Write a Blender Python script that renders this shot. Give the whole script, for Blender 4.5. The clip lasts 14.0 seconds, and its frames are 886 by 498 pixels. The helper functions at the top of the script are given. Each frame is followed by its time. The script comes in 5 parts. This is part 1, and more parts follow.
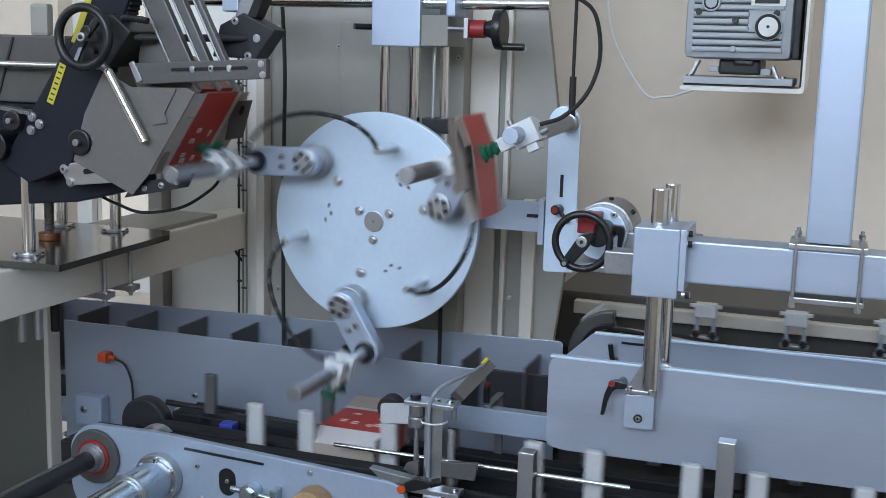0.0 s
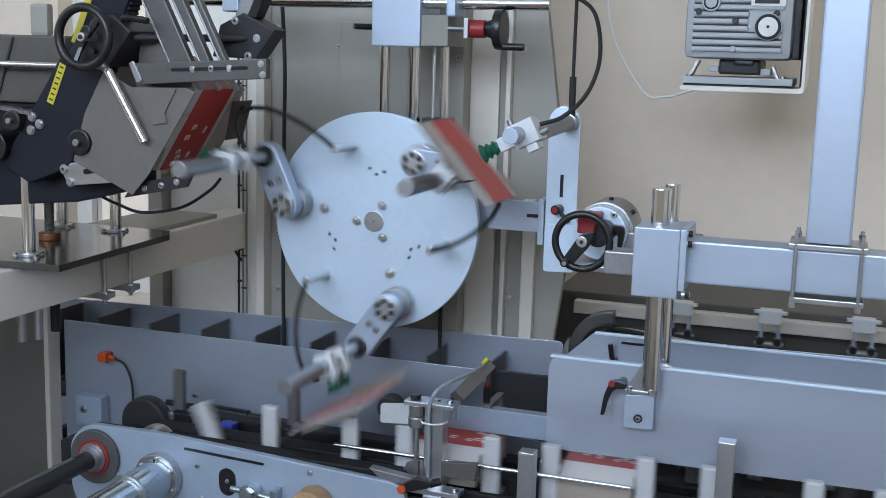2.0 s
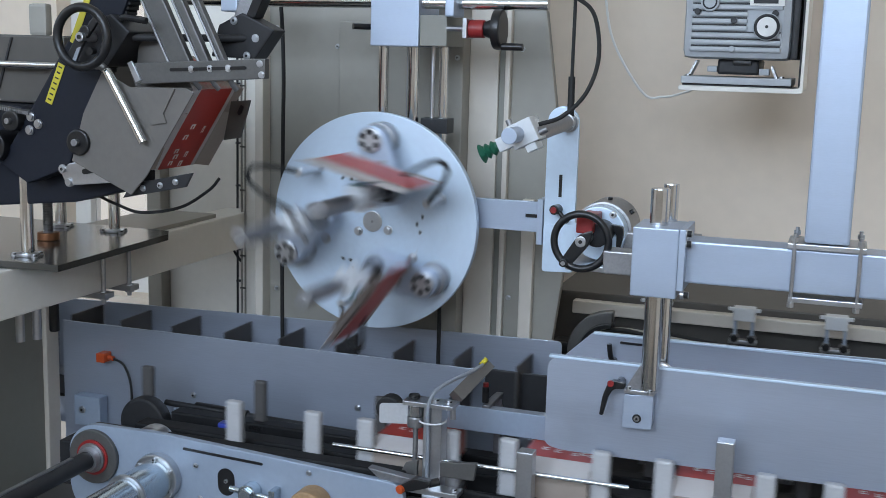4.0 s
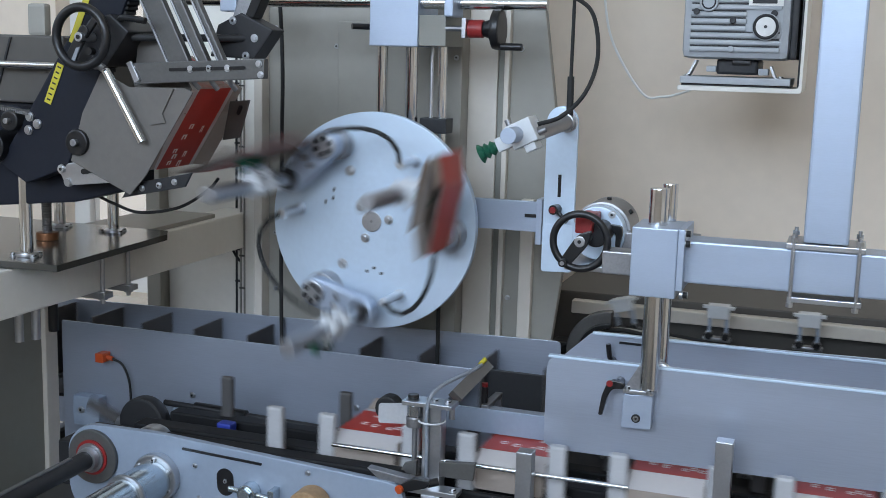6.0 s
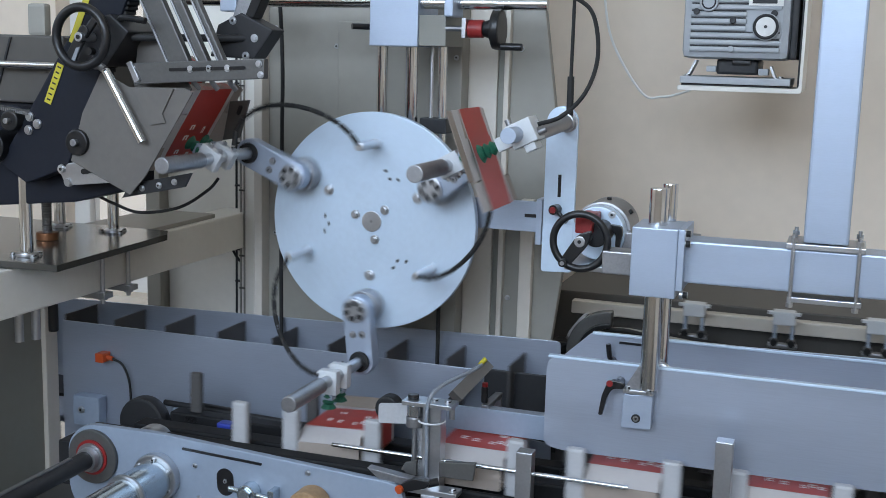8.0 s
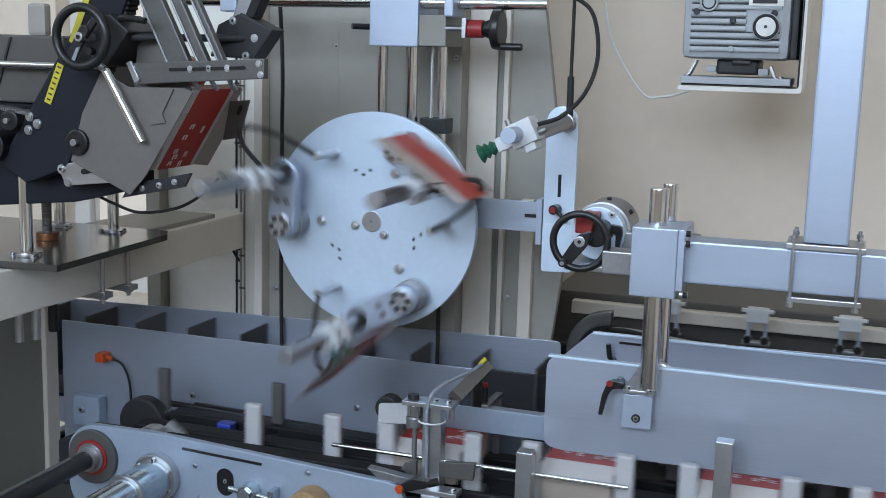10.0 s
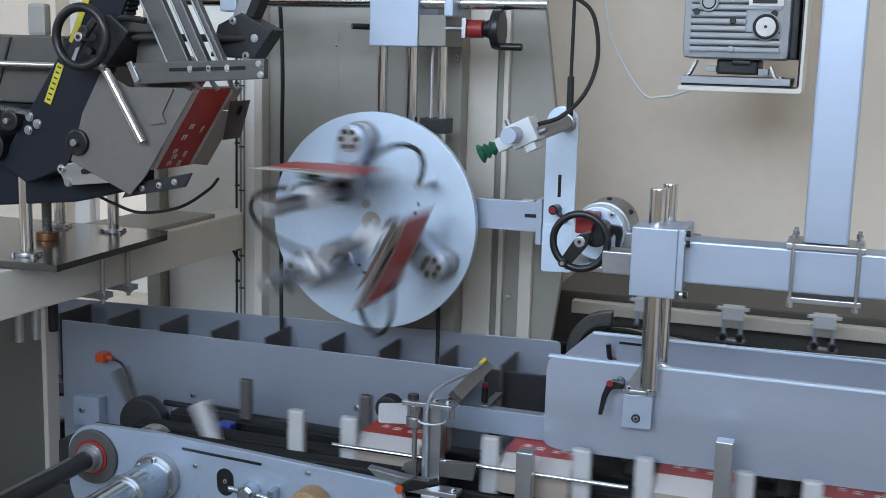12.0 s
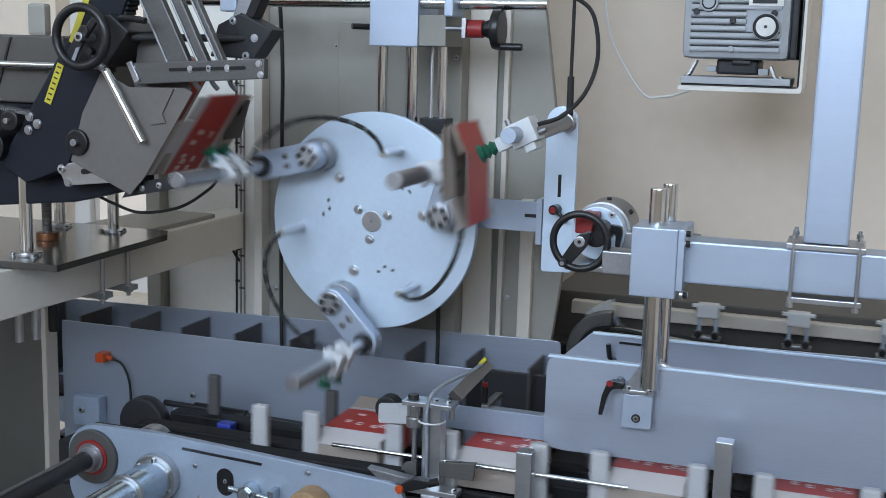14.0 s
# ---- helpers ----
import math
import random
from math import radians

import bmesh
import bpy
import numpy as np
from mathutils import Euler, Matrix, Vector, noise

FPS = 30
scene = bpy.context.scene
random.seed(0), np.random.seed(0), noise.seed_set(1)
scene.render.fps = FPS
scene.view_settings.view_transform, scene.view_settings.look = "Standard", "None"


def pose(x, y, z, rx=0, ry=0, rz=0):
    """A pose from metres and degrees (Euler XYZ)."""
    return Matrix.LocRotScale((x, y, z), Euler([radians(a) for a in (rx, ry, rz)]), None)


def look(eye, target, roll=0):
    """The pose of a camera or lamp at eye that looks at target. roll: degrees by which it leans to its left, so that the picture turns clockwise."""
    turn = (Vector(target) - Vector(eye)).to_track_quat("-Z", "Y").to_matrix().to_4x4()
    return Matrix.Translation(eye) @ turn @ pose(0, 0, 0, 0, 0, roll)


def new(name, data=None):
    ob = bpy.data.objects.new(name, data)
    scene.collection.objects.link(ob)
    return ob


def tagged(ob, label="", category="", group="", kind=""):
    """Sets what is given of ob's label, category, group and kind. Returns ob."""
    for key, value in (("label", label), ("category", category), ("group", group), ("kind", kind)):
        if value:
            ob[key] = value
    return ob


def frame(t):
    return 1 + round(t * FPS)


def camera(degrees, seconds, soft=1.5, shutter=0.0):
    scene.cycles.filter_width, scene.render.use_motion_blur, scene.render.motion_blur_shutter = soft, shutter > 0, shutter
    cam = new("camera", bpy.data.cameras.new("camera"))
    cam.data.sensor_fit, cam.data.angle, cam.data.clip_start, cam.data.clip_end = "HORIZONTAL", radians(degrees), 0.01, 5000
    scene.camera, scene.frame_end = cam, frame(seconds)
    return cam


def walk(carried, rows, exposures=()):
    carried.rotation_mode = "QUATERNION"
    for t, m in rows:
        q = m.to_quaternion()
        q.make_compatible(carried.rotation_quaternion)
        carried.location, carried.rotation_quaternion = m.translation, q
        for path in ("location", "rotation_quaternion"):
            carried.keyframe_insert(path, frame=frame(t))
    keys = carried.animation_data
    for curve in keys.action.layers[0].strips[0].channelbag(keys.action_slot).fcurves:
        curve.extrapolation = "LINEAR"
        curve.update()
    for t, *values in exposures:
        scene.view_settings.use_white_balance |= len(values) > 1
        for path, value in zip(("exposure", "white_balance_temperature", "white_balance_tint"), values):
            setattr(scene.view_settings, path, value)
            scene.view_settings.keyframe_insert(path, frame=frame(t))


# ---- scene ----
# camera: stands on a tripod, nudged by a hair between the stretches
cam = camera(41.95, 14.0, soft=0.75, shutter=1.25)
EYE = Vector((0.8063, -1.9449, 1.7091))


def aim(turn, nod=0.0):
    """The camera's pose, turned by so many degrees to the right of its first heading."""
    a, b = radians(19.03 - turn), radians(9.645 - nod)
    way = Vector((-math.sin(a) * math.cos(b), math.cos(a) * math.cos(b), -math.sin(b)))
    return look(EYE, EYE + way, ROLL)


ROLL = 1.571
walk(cam, [(0.0, aim(0)), (3.3, aim(0)), (4.6, aim(0.105)), (12.2, aim(0.105)), (12.4, aim(0.16)), (12.6, aim(0.16)),
           (12.8, aim(0.105)), (14.0, aim(0.105))], exposures=[(0.0, 0.0), (14.0, 0.0)])

# ---------------------------------------------------------------- daylight
world = bpy.data.worlds.new("world")
scene.world = world
world.use_nodes = True
wn = world.node_tree.nodes
sky = wn.new("ShaderNodeTexSky")
sky.sky_type, sky.sun_disc = "NISHITA", False
sky.sun_elevation, sky.sun_rotation = radians(51), radians(34)
wn["Background"].inputs["Strength"].default_value = 0.15
world.node_tree.links.new(sky.outputs["Color"], wn["Background"].inputs["Color"])
sun = new("sun", bpy.data.lights.new("sun", "SUN"))
sun.data.energy, sun.data.angle, sun.data.color = 2.0, radians(0.5), (1.0, 0.95, 0.88)
sun.matrix_basis = look((4, 6, 9), (0, 0, 0))


def window_light(where, to, w, h, watts, colour):
    lamp = new("window_daylight", bpy.data.lights.new("window_daylight", "AREA"))
    lamp.data.shape, lamp.data.size, lamp.data.size_y = "RECTANGLE", w, h
    lamp.data.energy, lamp.data.color = watts, colour
    lamp.matrix_basis = look(where, to)


window_light((0.1, -4.9, 3.4), (0.3, 0, 1.5), 4.2, 1.9, 246, (0.67, 0.81, 1.0))
window_light((-3.9, -2.6, 3.4), (0.6, 0.0, 1.5), 2.4, 1.9, 35, (0.69, 0.82, 1.0))

# ---------------------------------------------------------------- materials


def material(name, colour, rough=0.5, metal=0.0, grain=30.0, vary=0.12, bump=0.15, stretch=(1, 1, 1), stains=0.0, spec=0.5, clear=0.0):
    """A surface with two scales of variation in tone and gloss, and a fine relief."""
    m = bpy.data.materials.new(name)
    m.use_nodes = True
    n, l = m.node_tree.nodes, m.node_tree.links
    b = n["Principled BSDF"]
    co = n.new("ShaderNodeTexCoord")
    mp = n.new("ShaderNodeMapping")
    mp.inputs["Scale"].default_value = stretch
    l.new(co.outputs["Object"], mp.inputs["Vector"])
    fine, broad = n.new("ShaderNodeTexNoise"), n.new("ShaderNodeTexNoise")
    fine.inputs["Scale"].default_value, fine.inputs["Detail"].default_value = grain * 6, 6
    broad.inputs["Scale"].default_value, broad.inputs["Detail"].default_value = grain * 0.25, 5
    l.new(mp.outputs["Vector"], fine.inputs["Vector"])
    l.new(mp.outputs["Vector"], broad.inputs["Vector"])
    add = n.new("ShaderNodeMath")
    add.operation = "ADD"
    l.new(fine.outputs["Fac"], add.inputs[0])
    l.new(broad.outputs["Fac"], add.inputs[1])
    tone = n.new("ShaderNodeMapRange")
    tone.inputs["From Min"].default_value, tone.inputs["From Max"].default_value = 0.6, 1.4
    tone.inputs["To Min"].default_value, tone.inputs["To Max"].default_value = 1 - vary, 1 + vary * 0.6
    l.new(add.outputs[0], tone.inputs["Value"])
    mix = n.new("ShaderNodeMix")
    mix.data_type, mix.blend_type = "RGBA", "MULTIPLY"
    mix.inputs["Factor"].default_value = 1.0
    mix.inputs["A"].default_value = (*colour, 1)
    l.new(tone.outputs["Result"], mix.inputs["B"])
    out = mix.outputs["Result"]
    if stains:
        spots = n.new("ShaderNodeTexNoise")
        spots.inputs["Scale"].default_value, spots.inputs["Detail"].default_value = grain * 0.6, 8
        l.new(co.outputs["Object"], spots.inputs["Vector"])
        ramp = n.new("ShaderNodeValToRGB")
        ramp.color_ramp.elements[0].position, ramp.color_ramp.elements[1].position = 0.58, 0.72
        l.new(spots.outputs["Fac"], ramp.inputs["Fac"])
        gain = n.new("ShaderNodeMath")
        gain.operation = "MULTIPLY"
        gain.inputs[1].default_value = stains
        l.new(ramp.outputs["Color"], gain.inputs[0])
        dirt = n.new("ShaderNodeMix")
        dirt.data_type = "RGBA"
        dirt.inputs["B"].default_value = (*[c * 0.45 for c in colour], 1)
        l.new(gain.outputs[0], dirt.inputs["Factor"])
        l.new(out, dirt.inputs["A"])
        out = dirt.outputs["Result"]
    l.new(out, b.inputs["Base Color"])
    gloss = n.new("ShaderNodeMapRange")
    gloss.inputs["To Min"].default_value, gloss.inputs["To Max"].default_value = max(0.02, rough - 0.08), min(1, rough + 0.1)
    l.new(broad.outputs["Fac"], gloss.inputs["Value"])
    l.new(gloss.outputs["Result"], b.inputs["Roughness"])
    b.inputs["Metallic"].default_value = metal
    b.inputs["Specular IOR Level"].default_value = spec
    b.inputs["Coat Weight"].default_value = clear
    if bump:
        bp = n.new("ShaderNodeBump")
        bp.inputs["Strength"].default_value, bp.inputs["Distance"].default_value = bump, 0.0006
        l.new(fine.outputs["Fac"], bp.inputs["Height"])
        l.new(bp.outputs["Normal"], b.inputs["Normal"])
    return m


WALL = material("wall_paint", (0.81, 0.70, 0.58), 0.8, grain=4, vary=0.06, bump=0.3, stains=0.08)
CONCRETE = material("floor_concrete", (0.13, 0.125, 0.12), 0.6, grain=3, vary=0.2, stains=0.4)
CREAM = material("cream_machine_paint", (0.62, 0.57, 0.50), 0.45, grain=8, vary=0.05, bump=0.08, stains=0.06)
GREYPAINT = material("grey_machine_paint", (0.30, 0.285, 0.25), 0.5, grain=8, vary=0.06, bump=0.08, stains=0.08)
ALU = material("anodised_aluminium", (0.40, 0.46, 0.56), 0.42, 0.55, grain=20, vary=0.06, bump=0.05, stretch=(1, 1, 8))
DISC = material("milled_aluminium", (0.57, 0.68, 0.80), 0.45, 0.35, grain=16, vary=0.07, bump=0.06, stains=0.1)
SHEET = material("stainless_sheet", (0.38, 0.42, 0.50), 0.40, 0.6, grain=14, vary=0.08, bump=0.05, stretch=(0.3, 1, 6), stains=0.05)
STEEL = material("zinc_plated_steel", (0.50, 0.51, 0.53), 0.32, 0.95, grain=40, vary=0.1, bump=0.05)
CHROME = material("polished_steel", (0.72, 0.73, 0.74), 0.13, 1.0, grain=40, vary=0.06, bump=0.02)
SHINY = material("bright_zinc", (0.50, 0.56, 0.60), 0.2, 0.95, grain=30, vary=0.18, bump=0.06)
WORN = material("worn_steel", (0.33, 0.33, 0.34), 0.4, 0.9, grain=40, vary=0.2, bump=0.1, stains=0.3)
BLACK = material("black_plastic", (0.009, 0.009, 0.010), 0.32, grain=60, vary=0.2, bump=0.1)
RUBBER = material("black_rubber", (0.009, 0.009, 0.009), 0.65, grain=60, vary=0.2, bump=0.15)
NAVY = material("dark_blue_paint", (0.010, 0.012, 0.019), 0.5, grain=25, vary=0.15, bump=0.1, stains=0.1, spec=0.22)
DARK = material("dark_grey_paint", (0.026, 0.026, 0.028), 0.42, grain=20, vary=0.15, bump=0.1, spec=0.3)
BELT = material("conveyor_belt", (0.010, 0.010, 0.011), 0.6, grain=30, vary=0.3, bump=0.3, spec=0.25)
RED = material("red_print", (0.42, 0.035, 0.022), 0.4, grain=20, vary=0.08, bump=0.04)
CARD = material("grey_board", (0.33, 0.275, 0.235), 0.75, grain=30, vary=0.08, bump=0.15)
WHITECARD = material("white_board", (0.50, 0.475, 0.47), 0.5, grain=20, vary=0.05, bump=0.05)
INK = material("white_print", (0.75, 0.70, 0.68), 0.45, grain=20, vary=0.05, bump=0.0)
GREEN = material("green_rubber", (0.008, 0.10, 0.055), 0.5, grain=40, vary=0.15, bump=0.1)
ORANGE = material("orange_plastic", (0.52, 0.075, 0.015), 0.4, grain=30, vary=0.08)
REDPLAST = material("red_plastic", (0.24, 0.014, 0.014), 0.4, grain=30, vary=0.1)
BLUEPLAST = material("blue_plastic", (0.02, 0.04, 0.30), 0.4, grain=30, vary=0.1)
YELLOW = material("yellow_scale", (0.50, 0.43, 0.03), 0.5, grain=30, vary=0.08)
COPPER = material("copper_nut", (0.30, 0.13, 0.06), 0.4, 0.7, grain=30, vary=0.15)
NYLON = material("white_nylon", (0.60, 0.62, 0.64), 0.5, grain=30, vary=0.06, bump=0.05)
PUMPGREY = material("cast_grey_paint", (0.40, 0.42, 0.44), 0.45, grain=25, vary=0.06, bump=0.1)
TABLE = material("table_sheet", (0.075, 0.068, 0.06), 0.5, grain=8, vary=0.1, bump=0.08, stains=0.1)
WHITE = material("white_paint", (0.78, 0.77, 0.74), 0.5, grain=10, vary=0.04, bump=0.05)
PUSHER = material("pale_nylon", (0.44, 0.44, 0.45), 0.5, grain=30, vary=0.12, bump=0.08, stains=0.2)
PLATE = material("blue_grey_plate", (0.31, 0.37, 0.46), 0.42, 0.25, grain=16, vary=0.07, bump=0.06, stains=0.12)
GUARD = material("dull_grey_sheet", (0.135, 0.124, 0.112), 0.5, 0.1, grain=16, vary=0.1, bump=0.06, stains=0.12)
# taupe paint; on cover panel and column groove its darkness stands for shade
TAUPE_AND_SHADE = material("taupe_paint_and_shade", (0.24, 0.235, 0.205), 0.5, grain=8, vary=0.06, bump=0.08, stains=0.1)
RAIL = material("dark_rail_steel", (0.115, 0.112, 0.108), 0.42, 0.5, grain=30, vary=0.15, bump=0.08)
# lightened cream: rear post, rear panel and long beam carry daylight in their colour
PALE_LIT = material("pale_and_lit_cream_paint", (0.78, 0.75, 0.69), 0.45, grain=8, vary=0.05, bump=0.08, stains=0.06)
GLOSSY = material("polished_dark_plate", (0.05, 0.046, 0.04), 0.13, grain=10, vary=0.15, bump=0.02, stains=0.1)
# dark steel for the chain fingers; for the trough dividers a painted shade
STEEL_AND_SHADE = material("dark_steel_and_divider_shade", (0.085, 0.08, 0.078), 0.55, 0.1, grain=16, vary=0.1, bump=0.06)
HOSE = material("grey_hose", (0.22, 0.24, 0.27), 0.45, grain=40, vary=0.1)
AGED = material("aged_wood_roller", (0.35, 0.22, 0.11), 0.5, grain=30, vary=0.3, bump=0.2)

GLASS = bpy.data.materials.new("window_glass")
GLASS.use_nodes = True
GLASS.node_tree.nodes["Principled BSDF"].inputs["Transmission Weight"].default_value = 1.0
GLASS.node_tree.nodes["Principled BSDF"].inputs["Roughness"].default_value = 0.02

HAZE = bpy.data.materials.new("bright_haze")
HAZE.use_nodes = True
HAZE.node_tree.nodes["Principled BSDF"].inputs["Emission Color"].default_value = (0.88, 0.86, 0.82, 1)
HAZE.node_tree.nodes["Principled BSDF"].inputs["Emission Strength"].default_value = 0.62

# ---------------------------------------------------------------- mesh helpers


def shell():
    return bmesh.new()


def add_box(bm, lo, hi, bevel=0.0015, m=None):
    c, s = [(a + b) / 2 for a, b in zip(lo, hi)], [abs(b - a) for a, b in zip(lo, hi)]
    g = bmesh.ops.create_cube(bm, size=1, matrix=(m or Matrix()) @ Matrix.Translation(c) @ Matrix.Diagonal((*s, 1)))
    if bevel:
        edges = list({e for v in g["verts"] for e in v.link_edges})
        bmesh.ops.bevel(bm, geom=edges, offset=min(bevel, min(s) * 0.4), segments=2, affect="EDGES", profile=0.6)
    return bm


def add_rod(bm, a, b, r, r2=None, seg=24, bevel=0.0):
    a, b = Vector(a), Vector(b)
    turn = (b - a).to_track_quat("Z", "Y").to_matrix().to_4x4()
    g = bmesh.ops.create_cone(bm, cap_ends=True, segments=seg, radius1=r, radius2=r if r2 is None else r2, depth=(b - a).length,
                              matrix=Matrix.Translation((a + b) / 2) @ turn)
    if bevel:
        rim = [e for e in {e for v in g["verts"] for e in v.link_edges} if any(len(f.verts) > 4 for f in e.link_faces)]
        bmesh.ops.bevel(bm, geom=rim, offset=bevel, segments=2, affect="EDGES", profile=0.6)
    return bm


def add_ring(bm, centre, axis, big, small, seg=40, side=12):
    """A torus."""
    turn = Vector(axis).to_track_quat("Z", "Y").to_matrix().to_4x4()
    m = Matrix.Translation(centre) @ turn
    rows = []
    for i in range(seg):
        a = 2 * math.pi * i / seg
        rows.append([bm.verts.new(m @ Vector(((big + small * math.cos(b)) * math.cos(a), (big + small * math.cos(b)) * math.sin(a), small * math.sin(b))))
                     for b in (2 * math.pi * j / side for j in range(side))])
    for i in range(seg):
        for j in range(side):
            bm.faces.new((rows[i][j], rows[(i + 1) % seg][j], rows[(i + 1) % seg][(j + 1) % side], rows[i][(j + 1) % side]))
    return bm


def add_plate(bm, outline, y0, y1, bevel=0.0015):
    """A plate parallel to the disc: an outline of (x, z) from y0 to y1."""
    front = [bm.verts.new((x, y0, z)) for x, z in outline]
    face = bm.faces.new(front)
    g = bmesh.ops.extrude_face_region(bm, geom=[face])
    verts = [v for v in g["geom"] if isinstance(v, bmesh.types.BMVert)]
    bmesh.ops.translate(bm, verts=verts, vec=(0, y1 - y0, 0))
    if bevel:
        edges = list({e for v in front + verts for e in v.link_edges})
        bmesh.ops.bevel(bm, geom=edges, offset=bevel, segments=2, affect="EDGES", profile=0.6)
    bmesh.ops.recalc_face_normals(bm, faces=bm.faces)
    return bm


def rounded(corners, r, seg=5):
    """An outline with its corners rounded."""
    out = []
    k = len(corners)
    for i in range(k):
        p, a, b = Vector(corners[i]), Vector(corners[i - 1]), Vector(corners[(i + 1) % k])
        q = min(r, (a - p).length * 0.45, (b - p).length * 0.45)
        s, e = p + (a - p).normalized() * q, p + (b - p).normalized() * q
        for j in range(seg + 1):
            f = j / seg
            out.append(tuple((1 - f) ** 2 * s + 2 * f * (1 - f) * p + f * f * e))
    return out


def stadium(a, b, r, seg=14):
    """The outline of a bar with round ends from a to b in the (x, z) plane."""
    a, b = Vector(a), Vector(b)
    d = math.atan2(b.y - a.y, b.x - a.x)
    return [(b.x + r * math.cos(d - math.pi / 2 + math.pi * i / seg), b.y + r * math.sin(d - math.pi / 2 + math.pi * i / seg)) for i in range(seg + 1)] + \
           [(a.x + r * math.cos(d + math.pi / 2 + math.pi * i / seg), a.y + r * math.sin(d + math.pi / 2 + math.pi * i / seg)) for i in range(seg + 1)]


def spline(points, steps=8):
    """A smooth line through points."""
    p = [Vector(q) for q in points]
    p = [2 * p[0] - p[1]] + p + [2 * p[-1] - p[-2]]
    out = []
    for i in range(1, len(p) - 2):
        for j in range(steps):
            t = j / steps
            out.append(0.5 * (2 * p[i] + (p[i + 1] - p[i - 1]) * t + (2 * p[i - 1] - 5 * p[i] + 4 * p[i + 1] - p[i + 2]) * t ** 2
                              + (3 * p[i] - p[i - 1] - 3 * p[i + 1] + p[i + 2]) * t ** 3))
    return out + [p[-2]]


def add_tube(bm, points, r, side=10, smooth=8):
    line = spline(points, smooth) if smooth else [Vector(q) for q in points]
    rows, up = [], Vector((0.13, 0.21, 0.97))
    for i, p in enumerate(line):
        d = (line[min(i + 1, len(line) - 1)] - line[max(i - 1, 0)]).normalized()
        u = d.cross(up).normalized()
        up = u.cross(d).normalized()
        rows.append([bm.verts.new(p + r * (u * math.cos(a) + up * math.sin(a))) for a in (2 * math.pi * j / side for j in range(side))])
    for a, b in zip(rows, rows[1:]):
        for j in range(side):
            bm.faces.new((a[j], a[(j + 1) % side], b[(j + 1) % side], b[j]))
    bm.faces.new(rows[0][::-1])
    bm.faces.new(rows[-1])
    return bm


def add_bolt(bm, at, axis, r=0.005, h=0.004, socket=True):
    """A socket-head screw whose head stands out along axis."""
    at, axis = Vector(at), Vector(axis).normalized()
    add_rod(bm, at - axis * 0.004, at + axis * 0.001, r * 1.35, seg=16)
    add_rod(bm, at, at + axis * h, r, seg=16, bevel=r * 0.15)
    if socket:
        before = len(bm.faces)
        add_rod(bm, at + axis * (h - 0.0005), at + axis * (h + 0.0003), r * 0.5, seg=6)
        for f in list(bm.faces)[before:]:
            f.material_index = 1
    return bm


def finish(name, bm, mat, smooth=35):
    me = bpy.data.meshes.new(name)
    bmesh.ops.recalc_face_normals(bm, faces=bm.faces)
    for f in bm.faces:
        f.smooth = True
    for e in bm.edges:
        if len(e.link_faces) == 2:
            turn, (p, q) = e.calc_face_angle(0), sorted(f.calc_area() for f in e.link_faces)
            # a large flat face keeps its own normal beside a narrow rounded edge
            e.smooth = turn < radians(smooth) and not (turn > radians(8) and q > 4 * p)
        else:
            e.smooth = False
    sockets = any(f.material_index for f in bm.faces)
    bm.to_mesh(me)
    bm.free()
    me.materials.append(mat)
    if sockets:
        me.materials.append(RUBBER)
    return me


def part(name, bm, mat, parent, label="", place=None):
    """One mesh object under a thing or a part."""
    if isinstance(bm, list):
        return [part(name, piece, mat, parent, label, place) for piece in bm][-1]
    ob = new(name, finish(name, bm, mat))
    ob.parent = parent
    if place:
        ob.matrix_basis = place
    return tagged(ob, label)


def thing(name, label, category, place=None, group="", kind=""):
    """An Empty at a thing's base."""
    ob = new(name)
    ob.empty_display_size = 0.02
    if place:
        ob.matrix_basis = place
    return tagged(ob, label, category, group, kind)


def solo(name, bm, mat, label, category="", group="", kind="", place=None):
    """A thing of one mesh."""
    ob = new(name, finish(name, bm, mat))
    if place:
        ob.matrix_basis = place
    return tagged(ob, label, category, group, kind)


def boxes(*pairs, bevel=0.0015):
    bm = shell()
    for lo, hi in pairs:
        add_box(bm, lo, hi, bevel)
    return bm


def rods(r, *pairs, seg=24, bevel=0.0):
    bm = shell()
    for a, b in pairs:
        add_rod(bm, a, b, r, seg=seg, bevel=bevel)
    return bm


def each(*pairs, bevel=0.0015):
    """Boxes that become parts of their own."""
    return [add_box(shell(), lo, hi, bevel) for lo, hi in pairs]


def bolts(axis, r, *places, h=0.004):
    return [add_bolt(shell(), p, axis, r, h) for p in places]


# ---------------------------------------------------------------- the hall
solo("floor", boxes(((-4.2, -5.2, -0.1), (4.2, 1.6, 0.0)), bevel=0), CONCRETE, "grey worn concrete hall floor", kind="structure")
solo("ceiling", boxes(((-4.2, -5.2, 5.0), (4.2, 1.6, 5.1)), bevel=0), WHITE, "plain white painted hall ceiling", kind="structure")
solo("wall_east", boxes(((4.0, -5.0, 0), (4.2, 1.4, 5.0)), bevel=0), WALL, "plain beige plastered wall", kind="structure")


def wall_with_opening(name, lo, hi, axis, a, b, z0, z1):
    """A wall from lo to hi with one opening from a to b along axis, z0 to z1 high."""
    bm = shell()
    for s, e, bottom, top in ((lo[axis], a, 0, hi[2]), (b, hi[axis], 0, hi[2]), (a, b, 0, z0), (a, b, z1, hi[2])):
        p, q = list(lo), list(hi)
        p[axis], q[axis], p[2], q[2] = s, e, bottom, top
        add_box(bm, p, q, 0)
    return solo(name, bm, WALL, "beige plastered wall with a window opening", kind="structure")


